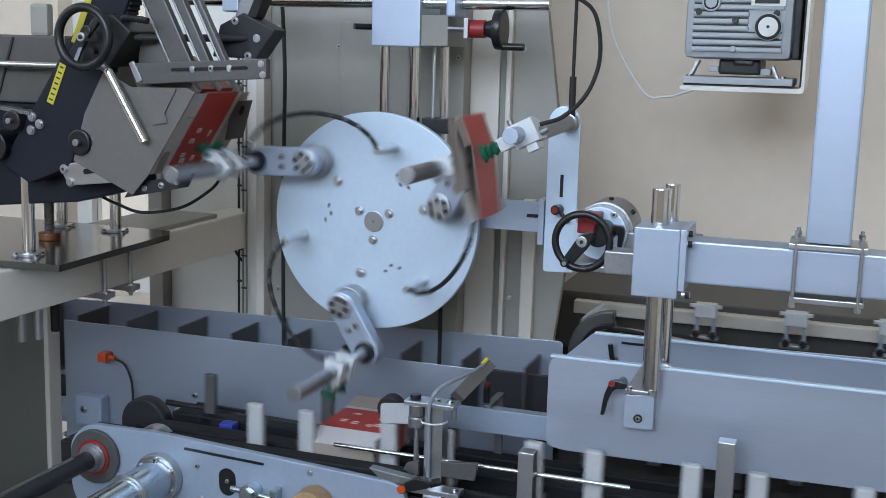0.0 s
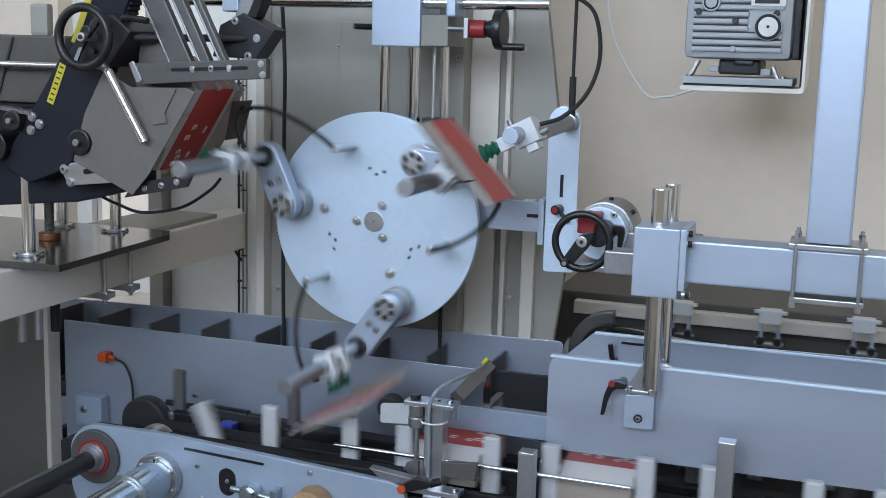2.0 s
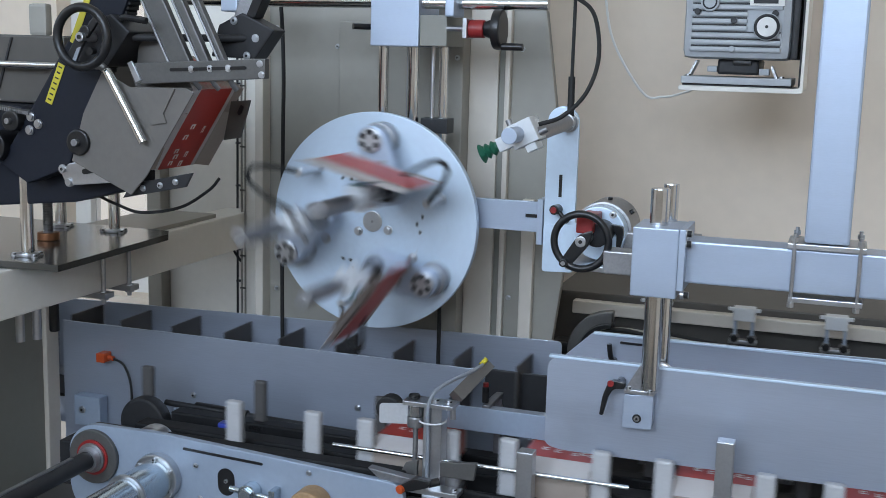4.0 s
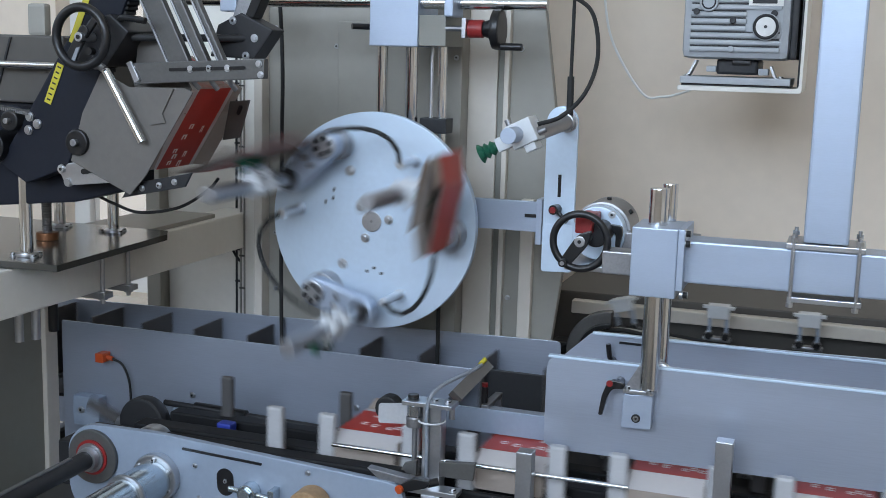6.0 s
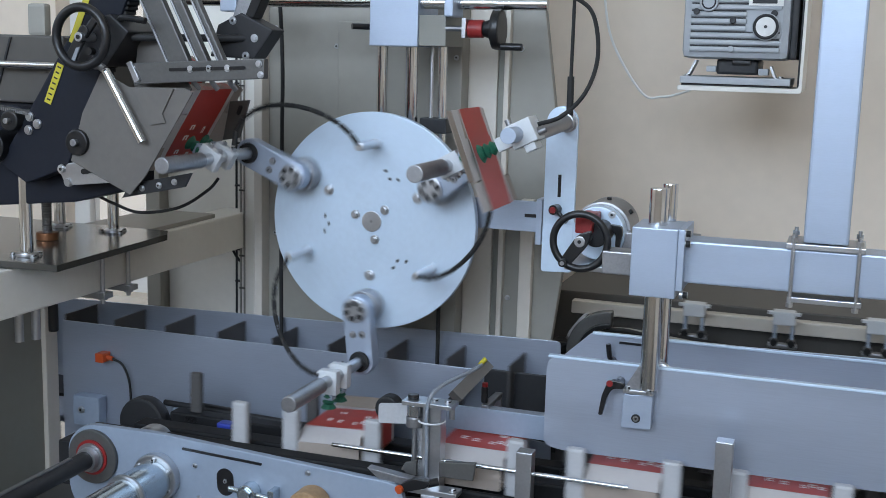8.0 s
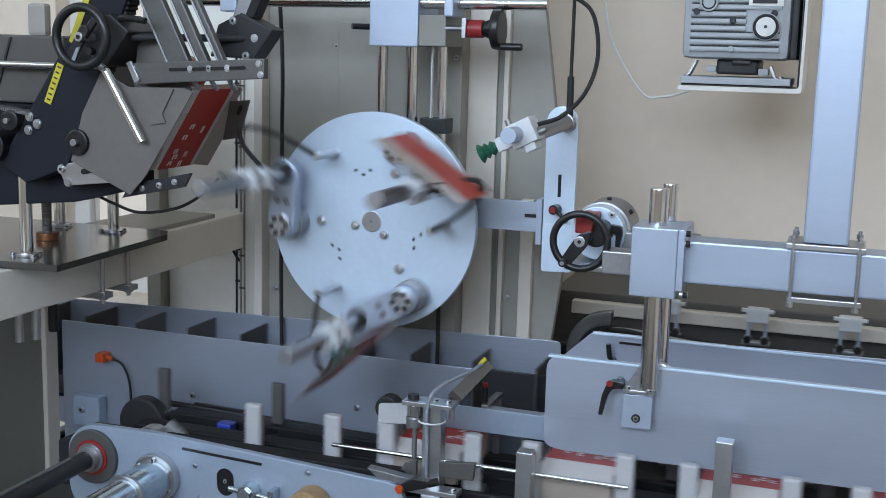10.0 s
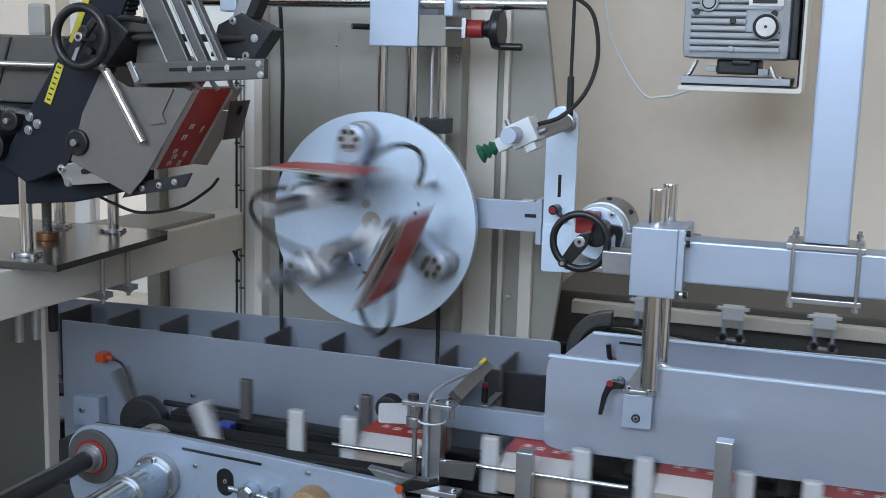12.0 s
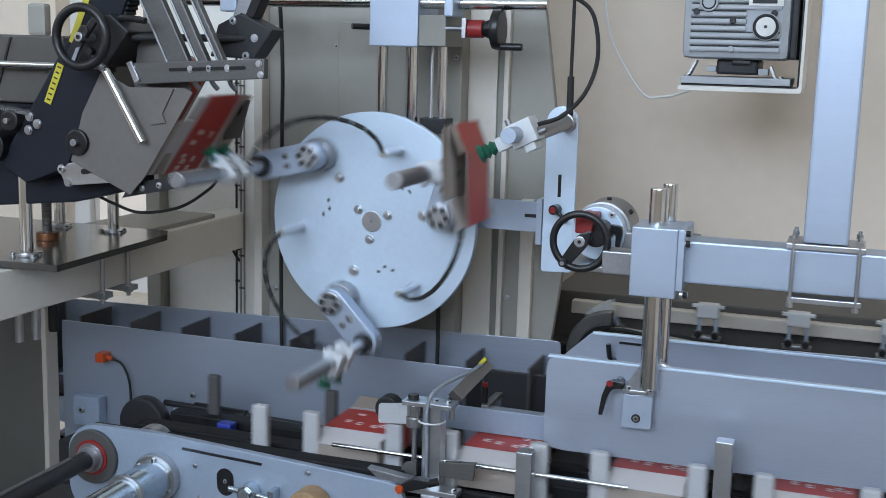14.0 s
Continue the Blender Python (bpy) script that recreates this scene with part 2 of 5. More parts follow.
wall_with_opening("wall_north", (-4.0, 1.2, 0), (4.0, 1.4, 5.0), 0, -1.60, -0.85, 0.9, 2.4)
wall_with_opening("wall_south", (-4.0, -5.2, 0), (4.0, -5.0, 5.0), 0, -2.1, 2.3, 2.5, 4.4)
wall_with_opening("wall_west", (-4.2, -5.0, 0), (-4.0, 1.2, 5.0), 1, -3.9, -1.3, 2.5, 4.4)
for name, lo, hi in (("window_1", (-1.60, 1.27, 0.9), (-0.85, 1.33, 2.4)), ("window_2", (-2.1, -5.13, 2.5), (2.3, -5.07, 4.4))):
    w = thing(name, "white framed hall window with clear glass", "window", kind="structure")
    bm = shell()
    for f in range(3):
        x = lo[0] + (hi[0] - lo[0] - 0.06) * f / 2
        add_box(bm, (x, lo[1], lo[2]), (x + 0.06, hi[1], hi[2]), 0.004)
    part("window_frame", bm, WHITE, w)
    part("window_rail", each(((lo[0] + 0.06, lo[1], lo[2]), (hi[0] - 0.06, hi[1], lo[2] + 0.06)), ((lo[0] + 0.06, lo[1], hi[2] - 0.06), (hi[0] - 0.06, hi[1], hi[2]))), WHITE, w)
    for f in range(2):
        half = (hi[0] - lo[0] - 0.18) / 2
        x = lo[0] + 0.06 + f * (half + 0.06)
        p = part("pane", boxes(((x, lo[1] + 0.027, lo[2] + 0.06), (x + half, lo[1] + 0.033, hi[2] - 0.06)), bevel=0), GLASS, w)
        p.visible_shadow = False

solo("backdrop", boxes(((-9, 3.6, -1), (3, 3.65, 5)), bevel=0), HAZE, "bright hazy daylight outside the window", kind="structure")

# a beige partition closes the back of the machine
solo("wall_partition", boxes(((0.05, 0.95, 0), (4.0, 1.0, 5.0)), bevel=0), WALL, "plain beige painted partition wall", kind="structure")

# ---------------------------------------------------------------- machine frame
frame_ob = thing("machine_frame", "cream painted steel frame of a packing machine", "machine frame")
# back wall of the machine behind the disc, folded at its edges
part("back_panel", boxes(((-0.348, 0.260, 0.600), (0.065, 0.275, 2.200)), bevel=0.002), GREYPAINT, frame_ob, "light grey sheet panel with screws")
part("raised_panel", boxes(((-0.184, 0.247, 0.980), (-0.095, 0.260, 1.767)), bevel=0.003), GREYPAINT, frame_ob)
part("panel_fold", boxes(((-0.367, 0.229, 0.600), (-0.348, 0.275, 2.200)), bevel=0.003), CREAM, frame_ob)
part("column", boxes(((0.065, 0.209, 0.600), (0.097, 0.275, 2.200)), bevel=0.003), GREYPAINT, frame_ob, "grey folded sheet column")
part("column", boxes(((0.097, 0.250, 0.600), (0.157, 0.275, 2.200)), bevel=0.003), CREAM, frame_ob, "cream folded sheet column")
part("column_groove", boxes(((0.157, 0.256, 0.600), (0.1735, 0.275, 2.200)), bevel=0.002), TAUPE_AND_SHADE, frame_ob)
bm = add_plate(shell(), [(0.184, 0.569), (0.286, 0.569), (0.286, 1.145), (0.312, 1.361), (0.240, 1.854), (0.219, 2.214), (0.184, 2.214)], 0.25, 0.27, 0.002)
part("gusset_plate", bm, GREYPAINT, frame_ob, "tapering grey plate")
part("gusset_fold", boxes(((0.1735, 0.236, 0.600), (0.184, 0.275, 2.200)), bevel=0.003), CREAM, frame_ob)
part("gusset_fold", boxes(((0.219, 0.231, 0.600), (0.245, 0.250, 1.43)), bevel=0.003), CREAM, frame_ob)
part("panel_screw", bolts((0, -1, 0), 0.004, (-0.192, 0.260, 1.716), (-0.331, 0.260, 1.751), (-0.331, 0.260, 1.319), (-0.331, 0.260, 1.196), (0.085, 0.209, 1.700), (0.085, 0.209, 1.443), (0.204, 0.250, 1.720), (0.193, 0.250, 1.227)), STEEL, frame_ob)
# the frame behind the magazine
part("rear_post", boxes(((-0.56, 0.52, 0.0), (-0.478, 0.60, 2.3)), bevel=0.003), PALE_LIT, frame_ob)
part("rear_panel", boxes(((-0.80, 0.58, 0.0), (-0.565, 0.60, 2.3)), bevel=0.002), PALE_LIT, frame_ob)
part("corner_post", boxes(((-0.84, 0.54, 0.0), (-0.80, 0.60, 2.3)), bevel=0.003), GREYPAINT, frame_ob)
part("deck_plate", boxes(((-0.725, 0.11, 1.3155), (-0.56, 0.40, 1.3255)), bevel=0.002), GREYPAINT, frame_ob, "grey painted deck plate")
part("long_beam", boxes(((-0.63, -0.9, 1.228), (-0.55, 0.575, 1.315)), bevel=0.004), PALE_LIT, frame_ob, "cream square steel beam")
# the shade below the beam is put into the cover's colour
part("cover_panel", boxes(((-0.77, -1.1, 0.0), (-0.75, 0.05, 1.2)), bevel=0.003), TAUPE_AND_SHADE, frame_ob, "sheet cover with shade in its taupe grey colour")
part("cover_fold", boxes(((-0.75, 0.01, 0.0), (-0.738, 0.05, 1.2)), bevel=0.003), CREAM, frame_ob)
# low body under the conveyors down to the floor
part("base_cabinet", boxes(((-0.73, -0.30, 0.0), (3.4, 0.55, 0.78)), bevel=0.006), TABLE, frame_ob, "dark grey sheet base cabinet")
# overhead cross shaft, guide rods and head block
part("cross_shaft", rods(0.011, ((-0.45, 0.06, 1.797), (0.30, 0.06, 1.797))), CHROME, frame_ob, "polished round cross shaft")
part("shaft_clamp", each(((-0.335, 0.035, 1.775), (-0.30, 0.085, 1.83)), ((0.12, 0.025, 1.772), (0.137, 0.085, 1.83)), bevel=0.003), ALU, frame_ob)
part("head_block", boxes(((-0.028, 0.04, 1.718), (0.066, 0.15, 1.90)), bevel=0.002), ALU, frame_ob, "aluminium head block")
part("head_side", boxes(((0.066, 0.045, 1.72), (0.118, 0.15, 1.775)), bevel=0.002), TAUPE_AND_SHADE, frame_ob)
for x, y, r in ((-0.025, 0.10, 0.0095), (0.036, 0.10, 0.011), (0.088, 0.12, 0.009)):
    part("guide_rod", rods(r, ((x, y, 1.30), (x, y, 1.73))), CHROME, frame_ob)
part("lead_screw", rods(0.0035, ((0.018, 0.12, 1.30), (0.018, 0.12, 1.72))), WORN, frame_ob)
part("thin_rod", rods(0.0035, ((0.074, 0.10, 1.30), (0.074, 0.10, 1.72))), STEEL, frame_ob)
part("rod_carrier", boxes(((0.055, 0.09, 1.56), (0.108, 0.13, 1.588)), bevel=0.002), DARK, frame_ob)
part("side_pin", rods(0.0055, ((-0.058, 0.03, 1.752), (-0.028, 0.06, 1.752))), BLACK, frame_ob)
part("screw_spindle", rods(0.005, ((0.10, 0.05, 1.752), (0.165, 0.05, 1.752))), WORN, frame_ob)
part("indicator", rods(0.016, ((0.160, 0.05, 1.752), (0.188, 0.05, 1.752)), bevel=0.002), REDPLAST, frame_ob, "red position indicator")
part("hub_plate", boxes(((0.152, 0.03, 1.735), (0.160, 0.07, 1.77)), bevel=0.001), STEEL, frame_ob)
bm = shell()
add_rod(bm, (0.186, 0.05, 1.752), (0.206, 0.05, 1.752), 0.012, 0.02)
add_rod(bm, (0.206, 0.05, 1.752), (0.222, 0.05, 1.752), 0.036, bevel=0.005, seg=32)
part("hand_knob", bm, BLACK, frame_ob, "black round hand knob")
part("knob_crank", rods(0.0065, ((0.222, 0.04, 1.722), (0.262, 0.04, 1.722)), bevel=0.002), BLACK, frame_ob)

# black cable down the back panel, cable conduit on the rear panel
solo("power_cable", add_tube(shell(), [(-0.282, 0.17, 1.83), (-0.276, 0.172, 1.776), (-0.271, 0.172, 1.66), (-0.272, 0.172, 1.535), (-0.273, 0.172, 1.3), (-0.270, 0.172, 1.0)], 0.004), RUBBER, "black cable hanging down the machine panel", "cable")
solo("side_cable", add_tube(shell(), [(0.083, 0.14, 1.65), (0.084, 0.143, 1.4), (0.085, 0.143, 1.0)], 0.004), RUBBER, "black cable running behind the disc", "cable")
c = thing("cable_conduit", "thin wire guide strip on the cream panel", "cable guide")
part("wire", rods(0.0028, ((-0.6015, 0.574, 1.0), (-0.6005, 0.574, 1.72))), DARK, c)
part("strip", boxes(((-0.5588, 0.514, 1.0), (-0.5568, 0.52, 1.72)), ((-0.5490, 0.514, 1.0), (-0.5470, 0.52, 1.72)), bevel=0), GREYPAINT, c)
for z in (1.62, 1.475, 1.37, 1.21, 1.13):
    part("clip", boxes(((-0.604, 0.570, z), (-0.5605, 0.5795, z + 0.004)), bevel=0), DARK, c)
    part("clip", boxes(((-0.5600, 0.512, z - 0.003), (-0.5455, 0.5138, z + 0.001)), bevel=0), TABLE, c)
solo("loose_wire", add_tube(shell(), [(-0.595, 0.56, 1.27), (-0.60, 0.55, 1.22), (-0.575, 0.55, 1.185), (-0.572, 0.56, 1.19)], 0.003), RUBBER, "short black wire loop by the panel", "cable")

# ---------------------------------------------------------------- product trough behind the disc
trough = thing("product_trough", "brushed stainless trough of the product conveyor", "trough")
bm = add_plate(shell(), rounded([(-0.735, 0.80), (0.34, 0.80), (0.34, 1.0), (0.125, 1.02), (0.135, 1.06), (0.192, 1.118), (0.197, 1.1262), (-0.735, 1.1262)], 0.004), 0.06, 0.064, 0.0008)
part("front_sheet", bm, SHEET, trough)
bm = add_plate(shell(), rounded([(-0.85, 0.85), (0.322, 0.85), (0.322, 1.165), (-0.151, 1.155), (-0.85, 1.141)], 0.012), 0.185, 0.189, 0.0008)
part("back_sheet", bm, SHEET, trough)
part("trough_floor", boxes(((-0.85, 0.066, 0.955), (1.3, 0.183, 0.962)), bevel=0), DARK, trough)
# added dark plates stand in for the shade inside the trough's opening
part("opening_shade", boxes(((0.195, 0.10, 0.97), (0.34, 0.106, 1.118)), ((0.195, 0.07, 1.02), (0.34, 0.10, 1.03)), bevel=0.002), DARK, trough, "dark plate standing in for the opening's shade")
part("sheet_screw", bolts((0, -1, 0), 0.005, (-0.417, 0.06, 1.0), (-0.05, 0.06, 1.02)), STEEL, trough)

# guide sheets over the carton line
guide = thing("guide_sheet", "brushed stainless guide sheet with rounded corner", "guide sheet")
bm = add_plate(shell(), rounded([(0.394, 1.100), (0.42, 1.094), (1.6, 1.103), (1.6, 1.25), (0.394, 1.2435)], 0.02), -0.225, -0.2215, 0.0006)
part("sheet", bm, SHEET, guide)
# top light on the edge is put into the lip's paler material
part("lit_lip", boxes(((0.396, -0.2255, 1.2425), (1.6, -0.214, 1.2468)), bevel=0.001), DISC, guide)
guide2 = thing("guide_sheet", "brushed stainless guide sheet with cut corner", "guide sheet")
bm = add_plate(shell(), [(0.371, 1.09), (1.6, 1.10), (1.6, 1.252), (0.417, 1.233), (0.371, 1.189)], 0.0, 0.0035, 0.0006)
part("sheet", bm, SHEET, guide2)
# paler than its sheet: the lit upper edge as colour
part("lit_lip", boxes(((0.42, -0.003, 1.232), (0.90, 0.008, 1.2363)), bevel=0.001), DISC, guide2)
part("slot", boxes(((0.468, -0.0035, 1.2205), (0.512, 0.0, 1.2245)), bevel=0), BLACK, guide2)
lever = add_tube(shell(), [(0.46, -0.012, 1.187), (0.455, -0.018, 1.20), (0.452, -0.02, 1.222)], 0.0045, smooth=4)
add_rod(lever, (0.458, 0.0, 1.19), (0.458, -0.016, 1.19), 0.006)
part("clamp_lever", lever, BLACK, guide2, "small black clamping lever")

# ---------------------------------------------------------------- carrying arm on the machine's delivery side
arm_stand = thing("support_arm", "square aluminium profile arm with clamp block", "support arm")
part("beam", boxes(((0.60, -0.262, 1.387), (1.7, -0.20, 1.449)), bevel=0.003), ALU, arm_stand, "square aluminium beam")
part("column", each(((0.764, -0.262, 1.459), (0.825, -0.20, 2.6)), bevel=0.004), ALU, arm_stand, "square aluminium column")
part("clamp_block", boxes(((0.526, -0.282, 1.365), (0.593, -0.185, 1.467)), bevel=0.002), ALU, arm_stand, "aluminium clamp block")
part("end_plate", boxes(((0.5935, -0.285, 1.378), (0.603, -0.185, 1.468)), bevel=0.001), ALU, arm_stand)
part("saddle_plate", boxes(((0.742, -0.27, 1.450), (0.848, -0.19, 1.458)), bevel=0.001), STEEL, arm_stand)
part("lower_plate", boxes(((0.748, -0.27, 1.374), (0.848, -0.19, 1.3815)), bevel=0.001), STEEL, arm_stand)
for x in (0.752, 0.840):
    for y in (-0.268, -0.196):
        bm = rods(0.0027, ((x, y, 1.366), (x, y, 1.472)))
        for z in (1.367, 1.461):
            add_rod(bm, (x, y, z), (x, y, z + 0.006), 0.0055, seg=6)
        part("tie_bolt", bm, STEEL, arm_stand)
for z in (1.462, 1.447, 1.372):
    bm = add_bolt(shell(), (0.603, -0.277, z), (1, 0, 0), 0.005, 0.008)
    part("block_screw", bm, STEEL, arm_stand)
for x, y, z0, z1 in ((0.557, -0.24, 1.2135, 1.521), (0.5665, -0.195, 1.20, 1.524)):
    bm = rods(0.0140 if y < -0.22 else 0.0115, ((x, y, z0), (x, y, z1)), bevel=0.0015, seg=32)
    part("post", bm, CHROME, arm_stand, "polished round post")
part("rear_foot", add_plate(shell(), stadium((0.569, 1.196), (0.571, 1.236), 0.0155), -0.2205, -0.2085, 0.002), STEEL, arm_stand)
bm = add_plate(shell(), [(0.5215, 1.2135), (0.5475, 1.2135), (0.5475, 1.2500), (0.5415, 1.2500)], -0.247, -0.233, 0.001)
part("post_foot", bm, WORN, arm_stand, "sloping steel foot")
part("foot_block", add_plate(shell(), rounded([(0.519, 1.1505), (0.5645, 1.1525), (0.5645, 1.2065), (0.5205, 1.2035)], 0.004), -0.246, -0.2262, 0.001), ALU, arm_stand, "aluminium block with socket screw")
part("block_lip", boxes(((0.5205, -0.252, 1.2070), (0.5665, -0.2262, 1.2135)), bevel=0.001), STEEL, arm_stand)
sc = part("foot_screw", rods(0.0068, ((0.5415, -0.246, 1.168), (0.5415, -0.2475, 1.168)), seg=28), BLACK, arm_stand, "dark ring round a bright screw")
part("screw_head", rods(0.0046, ((0.5415, -0.2475, 1.168), (0.5415, -0.2488, 1.168)), seg=24), CHROME, sc)
part("socket", rods(0.0020, ((0.5415, -0.2488, 1.168), (0.5415, -0.2492, 1.168)), seg=6), BLACK, sc)
part("lip_screw", bolts((0, 0, 1), 0.0035, (0.527, -0.249, 1.2135), (0.560, -0.2525, 1.2135)), STEEL, arm_stand)
bm = add_plate(shell(), rounded([(0.522, 1.2135), (0.523, 1.2235), (0.503, 1.2265), (0.4955, 1.2195), (0.4885, 1.2000), (0.4845, 1.1690), (0.4900, 1.1680), (0.4970, 1.1980), (0.5045, 1.2120)], 0.006, 3), -0.2545, -0.2445, 0.002)
add_rod(bm, (0.512, -0.2445, 1.2185), (0.512, -0.2262, 1.2185), 0.007)
lv = part("clamp_lever", bm, BLACK, arm_stand, "black clamping lever with red button")
part("button", rods(0.0050, ((0.5005, -0.2545, 1.2205), (0.5005, -0.2570, 1.2205))), REDPLAST, lv)

# ---------------------------------------------------------------- opener with its handwheel
opener = thing("carton_opener", "aluminium carton opener with suction cup and handwheel", "carton opener")
bm = add_plate(shell(), stadium((0.3495, 1.597), (0.3495, 1.40), 0.0275), 0.0, 0.009, 0.001)
bm2 = add_plate(shell(), rounded([(0.322, 1.335), (0.377, 1.337), (0.377, 1.42), (0.322, 1.42)], 0.006), -0.001, 0.009, 0.001)
part("swing_plate", bm, DISC, opener, "aluminium plate with round head")
part("plate_foot", bm2, DISC, opener)
part("slot", boxes(((0.3465, -0.0012, 1.468), (0.3520, 0.0, 1.507)), bevel=0), BLACK, opener)
part("cross_bar", boxes(((0.10, 0.035, 1.398), (0.318, 0.045, 1.452)), bevel=0.001), ALU, opener, "flat aluminium cross bar")
part("bar_slot", boxes(((0.28, 0.0335, 1.424), (0.316, 0.035, 1.43)), bevel=0), BLACK, opener)
part("side_strip", boxes(((0.3105, -0.004, 1.382), (0.3205, 0.04, 1.462)), bevel=0.001), ALU, opener)
part("pivot_shaft", rods(0.0135, ((0.358, 0.0, 1.5985), (0.352, -0.215, 1.588)), bevel=0.001), WORN, opener, "grey round pivot shaft")
part("shaft_ring", [rods(0.0185, ((0.358, 0.0, 1.5985), (0.3579, -0.004, 1.5983)), bevel=0.001, seg=36), rods(0.0155, ((0.3579, -0.006, 1.5982), (0.3575, -0.018, 1.5976)), bevel=0.001, seg=36)], STEEL, opener)
m = pose(0.345, -0.205, 1.592, 0, -27, 0)
bm = add_box(shell(), (-0.026, -0.028, -0.018), (0.016, 0.02, 0.02), 0.002, m)
add_box(bm, (-0.052, -0.02, -0.011), (-0.026, 0.012, 0.011), 0.002, m)
part("cup_block", bm, NYLON, opener, "white clamp block")
part("cross_pin", rods(0.0125, ((0.3315, -0.225, 1.5885), (0.3315, -0.275, 1.5885)), bevel=0.001, seg=32), ALU, opener)
part("clamp_half", add_box(shell(), (-0.010, -0.026, -0.030), (0.008, 0.012, -0.0183), 0.0015, m), NYLON, opener)
for p, q in (((0.016, -0.01, -0.008), (0.03, -0.01, -0.008)), ((-0.02, -0.015, 0.02), (-0.02, -0.015, 0.03))):
    part("set_screw", rods(0.005, (m @ Vector(p), m @ Vector(q))), WORN, opener)


def add_cup(bm, a, d, r=0.014):
    """A bellows suction cup from a along d."""
    m = Matrix.Translation(a) @ Vector(d).to_track_quat("Z", "Y").to_matrix().to_4x4()
    rings = []
    for s, p in ((0, 0.55), (0.008, 0.55), (0.013, 0.85), (0.018, 0.5), (0.023, 0.9), (0.027, 0.62), (0.034, 1.1)):
        rings.append([bm.verts.new(m @ Vector((r * p * math.cos(k * math.pi / 10), r * p * math.sin(k * math.pi / 10), s))) for k in range(20)])
    for low, high in zip(rings, rings[1:]):
        for k in range(20):
            bm.faces.new((low[k], low[(k + 1) % 20], high[(k + 1) % 20], high[k]))
    bm.faces.new(rings[0][::-1])
    bm.faces.new(rings[-1])
    return bm


away = m.to_3x3() @ Vector((-1, 0, 0))
part("suction_cup", add_cup(shell(), m @ Vector((-0.05, -0.004, 0)), away, 0.0145), GREEN, opener, "green rubber bellows cup")
part("locking_knob", rods(0.0085, ((0.347, 0.0, 1.4475), (0.3445, -0.022, 1.4475)), bevel=0.001), BLACK, opener, "small black locking knob with red cap")
part("knob_cap", rods(0.0055, ((0.3444, -0.022, 1.4475), (0.3442, -0.025, 1.4475))), REDPLAST, opener)
part("knob_lever", rods(0.0035, ((0.350, -0.012, 1.445), (0.368, -0.014, 1.426)), bevel=0.001), BLACK, opener)
part("bearing", rods(0.0485, ((0.443, 0.0, 1.427), (0.443, -0.085, 1.427)), bevel=0.003, seg=56), WORN, opener, "dark grey round bearing housing")
part("bearing_face", rods(0.0435, ((0.442, -0.085, 1.427), (0.442, -0.112, 1.427)), bevel=0.002, seg=56), DISC, opener, "pale aluminium bearing face")
part("face_screw", bolts((0, -1, 0), 0.0045, (0.464, -0.112, 1.459), (0.468, -0.112, 1.398), (0.408, -0.112, 1.446)), STEEL, opener)
part("rim_stud", rods(0.004, ((0.446, -0.05, 1.472), (0.447, -0.05, 1.480)), bevel=0.001), BLACK, opener)
part("rim_stud", rods(0.004, ((0.480, -0.05, 1.455), (0.486, -0.05, 1.460)), bevel=0.001), BLACK, opener)
part("brake_lever", add_plate(shell(), rounded([(0.452, 1.446), (0.482, 1.443), (0.4845, 1.433), (0.4795, 1.405), (0.4735, 1.404), (0.4735, 1.430), (0.456, 1.436)], 0.004, 3), -0.124, -0.114, 0.001), BLACK, opener, "black clamping lever")
part("bearing_base", boxes(((0.40, -0.16, 1.372), (0.478, -0.02, 1.381)), bevel=0.001), STEEL, opener)
part("link_block", boxes(((0.475, -0.235, 1.385), (0.5255, -0.19, 1.42)), bevel=0.002), WORN, opener)
part("link_block", boxes(((0.48, -0.10, 1.37), (0.6, -0.05, 1.43)), bevel=0.002), WORN, opener)
wheel = part("handwheel", add_ring(shell(), (0.437, -0.22, 1.429), (0, 1, 0), 0.0425, 0.0058, 56), BLACK, opener, "black two-spoke handwheel")
bm = add_plate(shell(), rounded([(0.4050, 1.3960), (0.4190, 1.3865), (0.4490, 1.4230), (0.4560, 1.4480), (0.4330, 1.4400)], 0.008), -0.223, -0.214, 0.002)
part("spoke", bm, BLACK, wheel)
part("hub", rods(0.0085, ((0.437, -0.2255, 1.429), (0.437, -0.12, 1.429)), bevel=0.001), STEEL, wheel)
part("hub_screw", rods(0.0032, ((0.437, -0.2255, 1.429), (0.437, -0.2265, 1.429)), seg=6), DARK, wheel)
part("scale_window", boxes(((0.420, -0.185, 1.436), (0.447, -0.112, 1.464)), bevel=0.003), REDPLAST, wheel, "red position scale")
part("dial", rods(0.019, ((0.450, -0.170, 1.432), (0.450, -0.112, 1.432)), bevel=0.002), DARK, wheel)
part("rim_handle", rods(0.0062, ((0.4135, -0.223, 1.3955), (0.4135, -0.236, 1.3955)), bevel=0.001), BLACK, wheel)
part("handle_screw", rods(0.0034, ((0.4135, -0.236, 1.3955), (0.4135, -0.2368, 1.3955))), STEEL, wheel)
solo("air_hose", add_tube(shell(), [(0.36, -0.21, 1.604), (0.395, -0.20, 1.618), (0.426, -0.18, 1.655), (0.436, -0.15, 1.71), (0.415, -0.10, 1.775), (0.37, -0.05, 1.805), (0.30, 0.0, 1.83)], 0.0034), RUBBER, "black air hose curving to the opener", "hose")
c = thing("hanging_cable", "black cable with a thick sleeve", "cable")
part("cable", rods(0.003, ((0.363, -0.01, 1.66), (0.362, 0.0, 2.3))), RUBBER, c)
